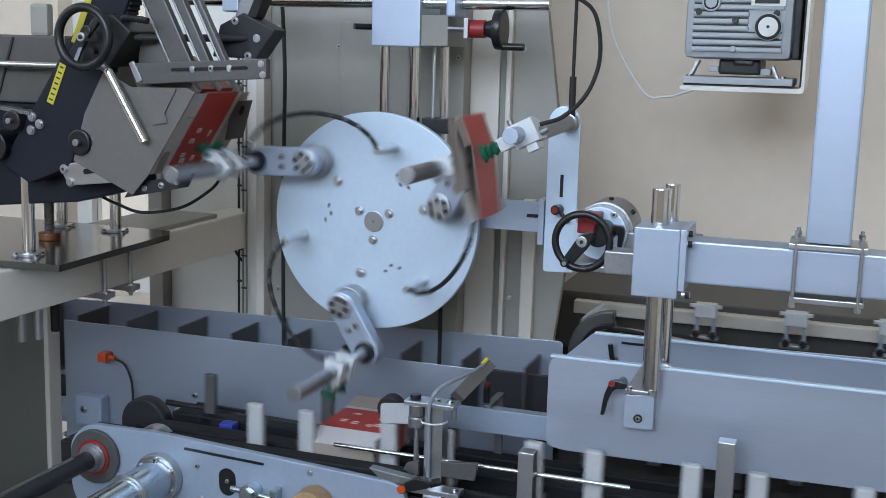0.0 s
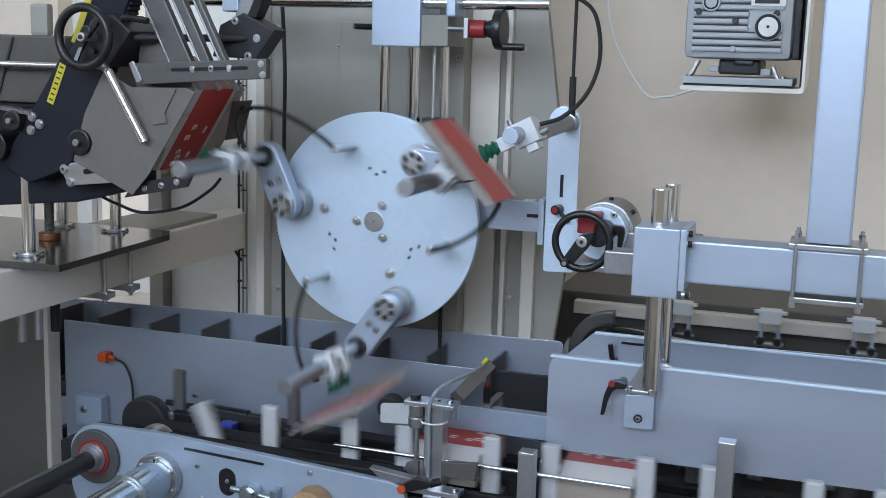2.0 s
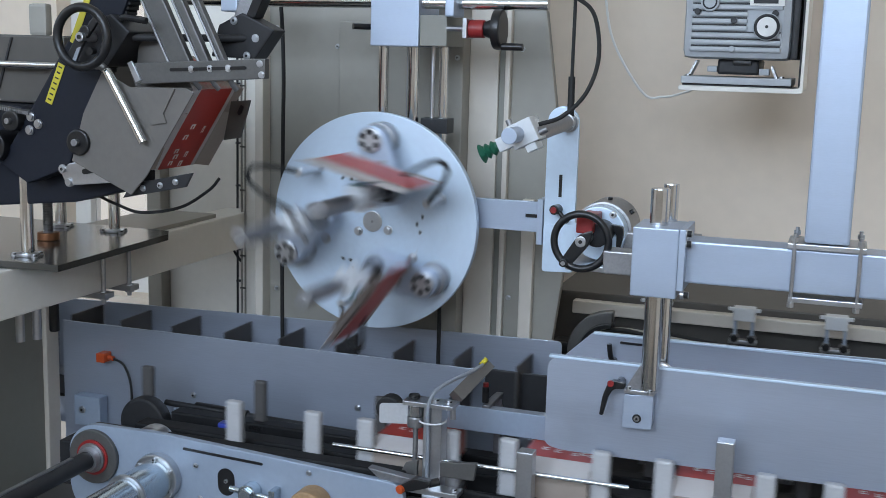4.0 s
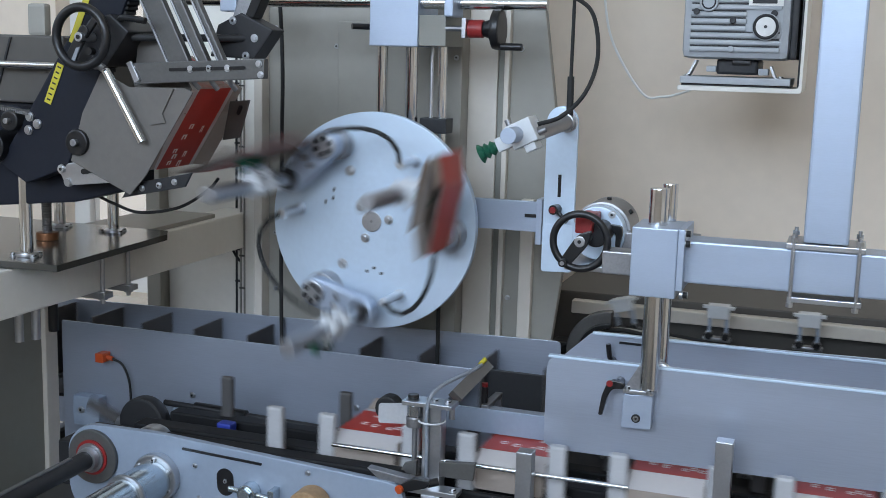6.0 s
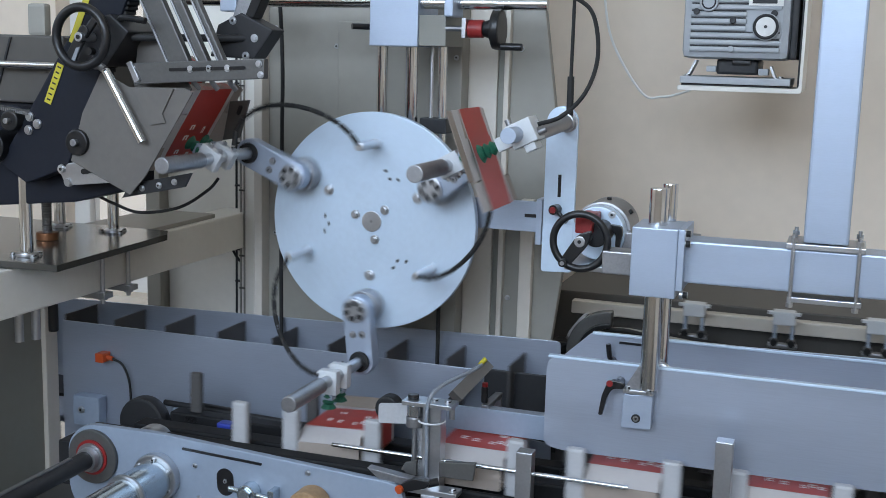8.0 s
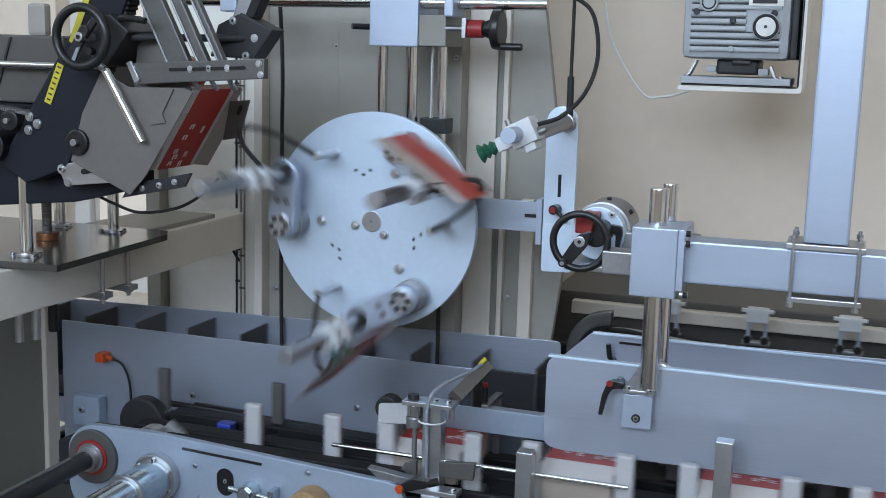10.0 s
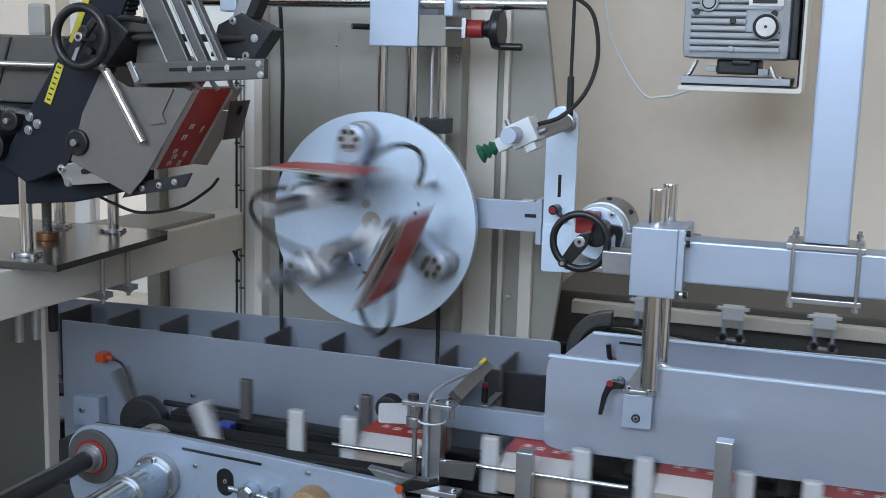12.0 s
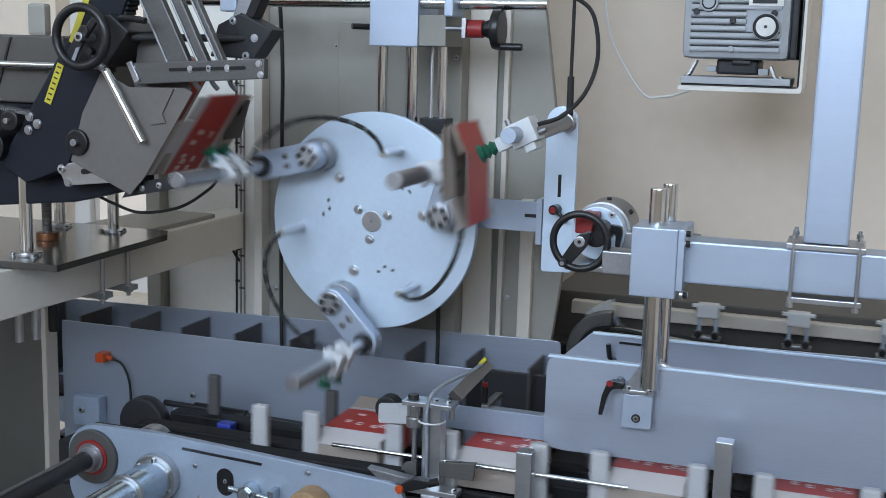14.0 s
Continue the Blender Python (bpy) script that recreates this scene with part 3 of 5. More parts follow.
part("sleeve", rods(0.0058, ((0.364, -0.012, 1.60), (0.363, -0.01, 1.675))), RUBBER, c)

# ---------------------------------------------------------------- vacuum pump on its bracket
pump = thing("vacuum_pump", "grey ribbed vacuum pump on a bracket", "pump")
bm = boxes(((0.489, 0.40, 1.711), (0.694, 0.60, 2.02)), bevel=0.016)
part("housing", bm, PUMPGREY, pump)
for i in range(8):
    z = 1.7255 + i * 0.0135
    x1 = 0.611 if i in (3, 4, 5) else 0.676
    part("rib", boxes(((0.503, 0.3955, z), (x1, 0.402, z + 0.0095)), bevel=0.003), PUMPGREY, pump)
    # dark strip that paints the shade between two ribs
    part("groove_shade", boxes(((0.505, 0.3988, z + 0.0098), (x1 - 0.002, 0.4005, z + 0.0126)), bevel=0), DARK, pump)
part("side_cover", boxes(((0.6945, 0.405, 1.713), (0.708, 0.60, 2.02)), bevel=0.004), DARK, pump)
part("gauge", rods(0.026, ((0.648, 0.398, 1.7745), (0.648, 0.386, 1.7745)), bevel=0.002, seg=40), PUMPGREY, pump, "round gauge in a dark ring")
part("gauge_rim", add_ring(shell(), (0.648, 0.386, 1.7745), (0, 1, 0), 0.0215, 0.0028), DARK, pump)
part("gauge_face", rods(0.0185, ((0.648, 0.3862, 1.7745), (0.648, 0.3842, 1.7745)), seg=36), WHITE, pump)
part("gauge_needle", rods(0.003, ((0.648, 0.3842, 1.7745), (0.648, 0.3825, 1.7745))), DARK, pump)
part("oil_screw", [rods(0.0062, ((x, 0.396, z), (x, 0.390, z)), bevel=0.001) for x, z in ((0.5855, 1.7855), (0.515, 1.802), (0.662, 1.800))], DARK, pump)
part("drain_screw", rods(0.006, ((0.584, 0.396, 1.731), (0.584, 0.391, 1.731)), bevel=0.001), PUMPGREY, pump)
part("cap", rods(0.018, ((0.538, 0.398, 1.820), (0.538, 0.388, 1.820)), bevel=0.002, seg=32), PUMPGREY, pump)
part("cap_ring", add_ring(shell(), (0.538, 0.388, 1.820), (0, 1, 0), 0.0125, 0.0016), DARK, pump)
part("name_plate", boxes(((0.613, 0.3935, 1.814), (0.678, 0.398, 1.86)), bevel=0.001), WHITE, pump)
part("plate_bar", each(*[((0.62, 0.3925, 1.8185 + i * 0.0115), (0.666, 0.3935, 1.8265 + i * 0.0115)) for i in range(3)], bevel=0), DARK, pump)
part("rubber_foot", boxes(((0.556, 0.43, 1.6815), (0.636, 0.58, 1.7115)), bevel=0.005), DARK, pump)
part("foot_insert", boxes(((0.586, 0.424, 1.7005), (0.622, 0.43, 1.7105)), bevel=0.002), BLACK, pump)
part("foot_nut", each(((0.536, 0.43, 1.686), (0.5555, 0.47, 1.6975)), ((0.6365, 0.43, 1.6815), (0.656, 0.47, 1.6945)), bevel=0.002), PUMPGREY, pump)
for a, b in (((0.514, 1.706), (0.500, 1.6765)), ((0.660, 1.698), (0.672, 1.671))):
    part("foot_strap", add_plate(shell(), stadium(a, b, 0.0022, 6), 0.43, 0.47, 0), STEEL, pump)
part("mount_plate", boxes(((0.488, 0.41, 1.6625), (0.700, 0.59, 1.6765)), bevel=0.002), PUMPGREY, pump)
# black strip in place of the shade between plate and bracket
part("mount_gap_shade", boxes(((0.490, 0.42, 1.6585), (0.698, 0.58, 1.6625)), bevel=0), BLACK, pump)
part("base_plate", add_plate(shell(), rounded([(0.485, 1.6485), (0.7225, 1.6485), (0.7225, 1.96), (0.7165, 1.96), (0.7165, 1.6580), (0.485, 1.6580)], 0.008, 5), 0.40, 0.60, 0.001), PALE_LIT, pump, "cream bent mounting bracket")
part("bracket_lining", boxes(((0.7125, 0.41, 1.660), (0.7163, 0.59, 1.955)), bevel=0.001), DARK, pump)
part("wall_arm", boxes(((0.60, 0.50, 1.90), (0.66, 0.95, 1.95)), bevel=0.003), PUMPGREY, pump)
part("foot_screw", bolts((0, 0, 1), 0.0055, (0.500, 0.425, 1.6765), (0.680, 0.425, 1.6765)), STEEL, pump)
solo("white_cable", add_tube(shell(), [(0.265, 0.7, 1.95), (0.271, 0.7, 1.837), (0.296, 0.7, 1.737), (0.366, 0.7, 1.631), (0.411, 0.7, 1.624), (0.455, 0.68, 1.634), (0.52, 0.62, 1.66)], 0.0028), WHITE, "thin white cable sagging to the pump", "cable")

# ---------------------------------------------------------------- bucket conveyor behind the guides
back = thing("bucket_conveyor", "dark bucket chain conveyor with cream side rails", "conveyor")
part("rear_rail", boxes(((0.27, 0.50, 1.152), (2.0, 0.53, 1.180)), bevel=0.003), CREAM, back, "cream side rail")
part("rear_cover", boxes(((0.22, 0.53, 1.0), (2.2, 0.94, 1.195)), bevel=0.003), TABLE, back, "dark grey sheet table")
part("front_rail", boxes(((0.32, 0.305, 1.09), (2.0, 0.32, 1.12)), bevel=0.003), RUBBER, back)
part("chain_bed", boxes(((0.35, 0.322, 1.05), (2.0, 0.50, 1.10)), bevel=0.002), BELT, back)
for y in (0.34, 0.40, 0.46):
    part("chain_strip", boxes(((0.35, y, 1.10), (2.0, y + 0.02, 1.112)), bevel=0.002), RUBBER, back)
part("end_housing", boxes(((0.24, 0.44, 1.0), (0.34, 0.50, 1.10)), bevel=0.01), DARK, back)
def quarter(cx, cz, outer, inner):
    """The outline of a curved guard over a chain's turning point."""
    arc = [radians(88 + 100 * i / 14) for i in range(15)]
    return [(cx + outer * math.cos(a), cz + outer * math.sin(a)) for a in arc] + [(cx + inner * math.cos(a), cz + inner * math.sin(a)) for a in reversed(arc)]


part("end_guard", add_plate(shell(), quarter(0.3864, 1.1090, 0.0883, 0.0635), 0.34, 0.365, 0.002), RAIL, back, "curved grey end guard")
part("guard_seal", add_plate(shell(), quarter(0.3864, 1.1090, 0.0634, 0.0547), 0.335, 0.37, 0.001), BLACK, back)
for k in range(3):
    part("drag_cable", add_tube(shell(), [(0.33, 0.36 + k * 0.03, 1.13), (0.40, 0.36 + k * 0.03, 1.158 - k * 0.006), (0.52, 0.37 + k * 0.03, 1.14), (0.75, 0.36 + k * 0.02, 1.125), (1.3, 0.36, 1.122)], 0.0045), RUBBER if k != 1 else GREYPAINT, back)
part("end_sprocket", rods(0.055, ((0.35, 0.33, 1.07), (0.35, 0.43, 1.07)), bevel=0.004), WORN, back)

# ---------------------------------------------------------------- magazine on its stand
stand = thing("magazine_stand", "black mounting plate on polished rods", "stand")
bm = shell()
m0 = [(-0.95, -0.34), (-0.455, -0.313), (-0.476, 0.065), (-0.50, 0.105), (-0.95, 0.105)]
lo = [bm.verts.new((x, y, 1.318)) for x, y in m0]
hi = [bm.verts.new((x, y, 1.330)) for x, y in m0]
bm.faces.new(hi)
bm.faces.new(lo[::-1])
for i in range(5):
    bm.faces.new((lo[i], lo[(i + 1) % 5], hi[(i + 1) % 5], hi[i]))
part("base_plate", bm, GLOSSY, stand, "dark glossy steel plate")
for x, y in ((-0.557, -0.262), (-0.72, 0.045), (-0.586, 0.04)):
    r = part("rod", rods(0.0115, ((x, y, 1.33), (x, y, 1.50))), CHROME, stand, "polished round rod")
    part("collar", rods(0.02, ((x, y, 1.33), (x, y, 1.336)), bevel=0.001), STEEL, r)
    part("collar_screw", bolts((0, 0, 1), 0.0045, (x - 0.022, y - 0.01, 1.332), (x + 0.022, y - 0.01, 1.332), (x + 0.01, y + 0.02, 1.332)), STEEL, r)
bm = rods(0.0085, ((-0.639, -0.10, 1.33), (-0.639, -0.10, 1.50)))
for i in range(34):
    add_ring(bm, (-0.639, -0.10, 1.335 + i * 0.005), (0, 0, 1), 0.0085, 0.0016, 16, 6)
part("spindle", bm, WORN, stand, "threaded spindle")
part("spindle_nut", rods(0.021, ((-0.639, -0.10, 1.330), (-0.639, -0.10, 1.345)), bevel=0.002), COPPER, stand, "copper coloured nut")
for y in (-0.061, 0.025):
    bm = rods(0.0045, ((-0.543, y, 1.205), (-0.543, y, 1.318)))
    for z in (1.212, 1.222, 1.30):
        add_rod(bm, (-0.543, y, z), (-0.543, y, z + 0.007), 0.009, seg=6)
    part("clamp_bolt", bm, STEEL, stand)
part("clamp_bar", each(((-0.66, -0.075, 1.216), (-0.53, -0.045, 1.2275)), ((-0.66, 0.01, 1.216), (-0.53, 0.04, 1.2275)), bevel=0.001), STEEL, stand)
part("clamp_handle", rods(0.0095, ((-0.60, -0.14, 1.16), (-0.60, -0.14, 1.215)), bevel=0.003), BLACK, stand, "black plastic handle")
for x, y in ((-0.58, -0.262), (-0.565, -0.235)):
    part("lower_rod", rods(0.008, ((x, y, 1.17), (x, y, 1.228))), STEEL, stand)

mag = thing("carton_magazine", "dark blue steel carton magazine with handwheel and scale", "magazine")
bm = add_plate(shell(), [(-0.365, 1.80), (-0.298, 1.80), (-0.43, 1.50), (-0.515, 1.468), (-0.57, 1.50), (-0.50, 1.60)], -0.31, -0.27, 0.003)
part("slide_profile", bm, NAVY, mag, "dark blue inclined slide profile")
for i in range(34):
    f = i / 34
    part("rack_tooth", boxes(((-0.315 - 0.118 * f, -0.305, 1.772 - 0.268 * f), (-0.305 - 0.118 * f, -0.275, 1.777 - 0.268 * f)), bevel=0.0008), RUBBER, mag)
m = pose(-0.451, -0.3105, 1.640, 0, 23.5, 0)
sc = part("scale_strip", add_box(shell(), (-0.007, -0.001, -0.036), (0.007, 0.0, 0.036), 0.0008, m), YELLOW, mag, "yellow measuring scale")
for i in range(7):
    part("scale_mark", add_box(shell(), (-0.0035, -0.0018, -0.030 + i * 0.0098), (0.0035, -0.001, -0.0275 + i * 0.0098), 0, m), BLACK, sc)
m = pose(-0.374, -0.3105, 1.80, 0, 23.5, 0)
part("scale_strip", add_box(shell(), (-0.006, -0.001, -0.1), (0.006, 0.0, 0.03), 0.0008, m), YELLOW, mag, "yellow measuring scale")
hw = part("handwheel", add_ring(shell(), (-0.359, -0.36, 1.718), (0, 1, 0), 0.047, 0.0075, 56), BLACK, mag, "black handwheel with metal hub")
bm = add_plate(shell(), stadium((-0.385, 1.68), (-0.355, 1.728), 0.009), -0.36, -0.352, 0.002)
add_plate(bm, stadium((-0.355, 1.722), (-0.332, 1.75), 0.006), -0.358, -0.351, 0.002)
part("spoke", bm, BLACK, hw)
part("hub", rods(0.0075, ((-0.359, -0.368, 1.718), (-0.359, -0.31, 1.718)), bevel=0.001), STEEL, hw)
part("spoke_label", add_plate(shell(), [(-0.3677, 1.7007), (-0.3601, 1.7027), (-0.3705, 1.6801), (-0.3781, 1.6798)], -0.3622, -0.3605, 0), HOSE, hw, "pale blue strip")
part("hub_screw", rods(0.0035, ((-0.359, -0.3695, 1.718), (-0.359, -0.368, 1.718))), BLACK, hw)
part("rim_handle", rods(0.006, ((-0.337, -0.36, 1.696), (-0.337, -0.372, 1.696))), BLACK, hw)
bm = add_plate(shell(), [(-0.368, 1.745), (-0.325, 1.756), (-0.291, 1.729), (-0.335, 1.671), (-0.392, 1.675)], -0.33, -0.24, 0.003)
part("gear_block", bm, DARK, mag, "dark grey gear block")
bm = add_tube(shell(), [(-0.320, -0.315, 1.733), (-0.306, -0.325, 1.750), (-0.262, -0.325, 1.746)], 0.0055, smooth=5)
part("clamp_lever", bm, BLACK, mag, "black clamping lever")
part("cross_rod", rods(0.0062, ((-0.30, -0.308, 1.7195), (-0.13, -0.20, 1.724))), DARK, mag, "round cross rod")
bm = add_plate(shell(), [(-0.21, 1.692), (-0.195, 1.745), (-0.152, 1.765), (-0.092, 1.738), (-0.128, 1.69)], -0.215, -0.17, 0.003)
part("end_block", bm, DARK, mag, "dark grey end block")
part("end_block_screw", bolts((0, -1, 0), 0.005, (-0.126, -0.215, 1.724), (-0.142, -0.215, 1.695), (-0.166, -0.215, 1.752), h=0.0025), STEEL, mag)
bm = add_plate(shell(), [(-0.175, 1.745), (-0.14, 1.76), (-0.10, 1.84), (-0.14, 1.84)], -0.21, -0.18, 0.003)
part("upper_slide", bm, WORN, mag)
part("upper_slide_edge", add_plate(shell(), [(-0.148, 1.757), (-0.13, 1.757), (-0.09, 1.84), (-0.11, 1.84)], -0.2105, -0.18, 0.002), BLACK, mag)
bm = add_plate(shell(), [(-0.308, 1.678), (-0.057, 1.692), (-0.057, 1.661), (-0.295, 1.644)], -0.312, -0.298, 0.0015)
part("slotted_bar", bm, RAIL, mag, "slotted grey steel bar")
part("bar_slot", add_plate(shell(), stadium((-0.225, 1.670), (-0.092, 1.677), 0.0026), -0.3135, -0.312, 0), BLACK, mag)
part("bar_screw", bolts((0, -1, 0), 0.0042, (-0.296, -0.312, 1.670), (-0.288, -0.312, 1.652), (-0.189, -0.312, 1.672), (-0.155, -0.312, 1.674), (-0.122, -0.312, 1.6755), (-0.066, -0.312, 1.684), (-0.063, -0.312, 1.667), h=0.0025), STEEL, mag)
for x in (-0.189, -0.155, -0.122):
    part("finger", add_tube(shell(), [(x, -0.305, 1.664), (x - 0.001, -0.30, 1.652), (x + 0.003, -0.29, 1.641)], 0.0042, smooth=4), WORN, mag)
bm = add_plate(shell(), [(-0.416, 1.513), (-0.391, 1.594), (-0.352, 1.664), (-0.30, 1.640), (-0.197, 1.642), (-0.181, 1.635), (-0.271, 1.496), (-0.301, 1.463)], -0.3185, -0.3155, 0.0008)
part("side_plate", bm, GUARD, mag, "grey sheet side plate")
part("guard_fold", add_plate(shell(), [(-0.292, 1.638), (-0.214, 1.640), (-0.236, 1.600), (-0.230, 1.585), (-0.258, 1.580)], -0.3215, -0.3187, 0.0006), GUARD, mag, "small folded sheet flap")
part("rod_arm", add_tube(shell(), [(-0.360, -0.325, 1.673), (-0.347, -0.33, 1.673), (-0.337, -0.33, 1.667)], 0.0068, smooth=5), WORN, mag, "bent grey arm")
part("bar_bracket", add_plate(shell(), [(-0.3056, 1.6783), (-0.2969, 1.6822), (-0.2804, 1.6518), (-0.2901, 1.647)], -0.3165, -0.3125, 0.0008), STEEL, mag)
part("stop_rod", rods(0.0075, ((-0.336, -0.33, 1.667), (-0.268, -0.33, 1.552)), bevel=0.001), CHROME, mag, "polished round rod")
bm = add_plate(shell(), [(-0.3273, 1.4547), (-0.2063, 1.4805), (-0.1934, 1.5046), (-0.3113, 1.4796)], -0.304, -0.298, 0.001)
part("front_ledge", bm, DARK, mag, "dark steel ledge with screws")
part("ledge_screw", bolts((0, -1, 0), 0.004, (-0.2873, -0.304, 1.4735), (-0.2546, -0.304, 1.4803), (-0.2254, -0.304, 1.4877)), STEEL, mag)
# body: gearbox, chain drive and rollers under the slide
bm = add_plate(shell(), [(-0.80, 1.60), (-0.56, 1.598), (-0.50, 1.56), (-0.42, 1.56), (-0.37, 1.50), (-0.345, 1.462), (-0.45, 1.435), (-0.80, 1.40)], -0.27, -0.20, 0.004)
part("drive_body", bm, NAVY, mag, "dark steel drive body")
part("rear_body", add_plate(shell(), [(-0.80, 1.59), (-0.56, 1.59), (-0.50, 1.50), (-0.50, 1.44), (-0.80, 1.41)], -0.20, 0.06, 0.003), NAVY, mag)
bm = add_plate(shell(), [(-0.452, 1.503), (-0.3446, 1.524), (-0.3267, 1.4815), (-0.434, 1.469)], -0.31, -0.27, 0.002)
part("clamp_plate", bm, STEEL, mag, "grey clamp plate with slot")
part("clamp_slot", add_plate(shell(), stadium((-0.397, 1.4955), (-0.341, 1.507), 0.0048), -0.3115, -0.31, 0), BLACK, mag)
for x, z, r in ((-0.575, 1.53, 0.027), (-0.40, 1.545, 0.022), (-0.535, 1.575, 0.018)):
    ro = part("roller", rods(r, ((x, -0.325, z), (x, -0.27, z)), bevel=0.003), BLACK, mag)
    part("axle", rods(r * 0.28, ((x, -0.334, z), (x, -0.325, z)), bevel=0.001), WORN, ro)
bm = shell()
for i in range(24):
    a = i / 24
    add_box(bm, (-0.60 + 0.1 * a, -0.32, 1.597 - 0.012 * a), (-0.5975 + 0.1 * a, -0.30, 1.603 - 0.012 * a), 0.0006)
part("drive_chain", bm, WORN, mag)
part("body_screw", bolts((0, -1, 0), 0.0062, (-0.53, -0.312, 1.585), (-0.502, -0.312, 1.583), (-0.487, -0.312, 1.571), (-0.505, -0.312, 1.560), (-0.54, -0.272, 1.49), (-0.441, -0.31, 1.497), (-0.429, -0.31, 1.476)), STEEL, mag)
# inclined rails above, between which the flat cartons slide down
for x0, w in ((-0.2935, 0.042), (-0.236, 0.020), (-0.198, 0.012)):
    bm = add_plate(shell(), [(x0 - 0.025, 1.83), (x0 + w - 0.025, 1.83), (x0 + w + 0.055, 1.67), (x0 + 0.055, 1.67)], -0.292, -0.278, 0.002)
    part("slide_rail", bm, RAIL, mag, "inclined grey rail")
    part("rail_edge", add_plate(shell(), [(x0 - 0.025, 1.83), (x0 - 0.021, 1.83), (x0 + 0.059, 1.67), (x0 + 0.055, 1.67)], -0.296, -0.292, 0.001), WORN, mag)
bm = add_plate(shell(), [(-0.246, 1.612), (-0.2064, 1.6156), (-0.2132, 1.5932), (-0.227, 1.5472), (-0.262, 1.5407), (-0.2593, 1.5507)], -0.085, -0.080, 0.001)
part("far_guide", bm, TABLE, mag, "dark plate with a slot")
part("guide_slot", add_plate(shell(), stadium((-0.2235, 1.602), (-0.228, 1.592), 0.004), -0.0862, -0.085, 0), BLACK, mag)
part("rear_guard", add_plate(shell(), [(-0.318, 1.640), (-0.308, 1.715), (-0.255, 1.716), (-0.208, 1.639), (-0.223, 1.612)], -0.2775, -0.2745, 0.0008), GUARD, mag, "grey sheet guard")
# stack table far back on the magazine
part("feed_tray", boxes(((-1.1, -0.22, 1.60), (-0.50, 0.12, 1.72)), bevel=0.004), TABLE, mag, "dull grey feed tray")
for x in (-0.62, -0.70, -0.78):
    part("tray_seam", add_plate(shell(), [(x - 0.03, 1.605), (x - 0.026, 1.605), (x + 0.012, 1.715), (x + 0.008, 1.715)], -0.223, -0.22, 0), DARK, mag)
part("tray_stop", boxes(((-0.67, -0.10, 1.72), (-0.63, -0.08, 1.78)), bevel=0.006), GREYPAINT, mag)
part("tray_rod", rods(0.0065, ((-1.1, -0.24, 1.668), (-0.50, -0.24, 1.668))), CHROME, mag)
solo("sensor_cable", add_tube(shell(), [(-0.42, -0.24, 1.445), (-0.40, -0.22, 1.43), (-0.36, -0.2, 1.415), (-0.30, -0.17, 1.425), (-0.26, -0.14, 1.455), (-0.25, -0.12, 1.475)], 0.0028), RUBBER, "thin black cable below the magazine", "cable")

# ---------------------------------------------------------------- carton conveyor at the front
conv = thing("carton_conveyor", "carton conveyor with pale side plate and dark belts", "conveyor")
bm = add_plate(shell(), rounded([(-0.425, 0.93), (-0.425, 1.03), (-0.39, 1.062), (-0.24, 1.064), (0.20, 1.040), (0.20, 0.86), (-0.36, 0.86)], 0.03), -0.335, -0.322, 0.002)
part("side_plate", bm, PLATE, conv, "blue-grey side plate")
part("plate_slot", add_plate(shell(), stadium((-0.195, 1.0445), (-0.05, 1.0385), 0.0022), -0.3365, -0.335, 0), BLACK, conv)
part("plate_hole", add_plate(shell(), stadium((-0.116, 1.006), (-0.115, 0.99), 0.0155), -0.3362, -0.335, 0), BLACK, conv)
part("plate_screw", bolts((0, -1, 0), 0.0035, (-0.173, -0.335, 1.018), (0.035, -0.335, 1.036), (-0.165, -0.335, 0.962), (-0.115, -0.335, 1.0)), STEEL, conv)
part("far_side_plate", boxes(((-0.40, -0.03, 0.86), (3.3, -0.02, 0.985)), bevel=0.002), DARK, conv)
for y0, y1, x0, top in ((-0.318, -0.285, -0.255, 1.052), (-0.285, -0.275, -0.38, 1.026), (-0.205, -0.165, -0.38, 1.026), (-0.085, -0.05, -0.38, 1.012)):
    part("belt", boxes(((x0, y0, 0.985), (3.3 if top < 1.05 else 0.19, y1, top)), bevel=0.004), BELT, conv, "dark ribbed belt")
part("inner_rail", boxes(((-0.40, -0.046, 0.955), (0.10, -0.034, 1.004)), bevel=0.002), PLATE, conv, "pale inner rail")
part("rail_slot", each(*[((-0.30 + 0.085 * i, -0.0475, 0.985), (-0.255 + 0.085 * i, -0.046, 0.996)) for i in range(5)], bevel=0), BLACK, conv)
part("bed", boxes(((-0.36, -0.32, 0.93), (3.3, -0.03, 0.975)), bevel=0.002), DARK, conv)
for x in np.arange(-0.34, 1.7, 0.045):
    part("bed_rib", boxes(((float(x), -0.27, 0.975), (float(x) + 0.02, -0.09, 0.995)), bevel=0.002), DARK, conv)
part("bearing_ring", rods(0.048, ((-0.371, -0.335, 1.007), (-0.371, -0.343, 1.007)), bevel=0.002, seg=40), RAIL, conv)
part("bearing_seal", rods(0.031, ((-0.371, -0.343, 1.007), (-0.371, -0.3455, 1.007)), seg=36), REDPLAST, conv, "red bearing seal")
part("bearing_race", rods(0.026, ((-0.371, -0.343, 1.007), (-0.371, -0.349, 1.007)), seg=36), WORN, conv)
part("drive_shaft", rods(0.0155, ((-0.371, -0.34, 1.007), (-0.371, -0.62, 1.007)), bevel=0.001), DARK, conv, "dark drive shaft")
part("shaft_key", boxes(((-0.375, -0.60, 1.0215), (-0.367, -0.40, 1.0245)), bevel=0.0008), WORN, conv)
part("shaft_ring", rods(0.020, ((-0.371, -0.349, 1.007), (-0.371, -0.362, 1.007)), bevel=0.001, seg=32), STEEL, conv)
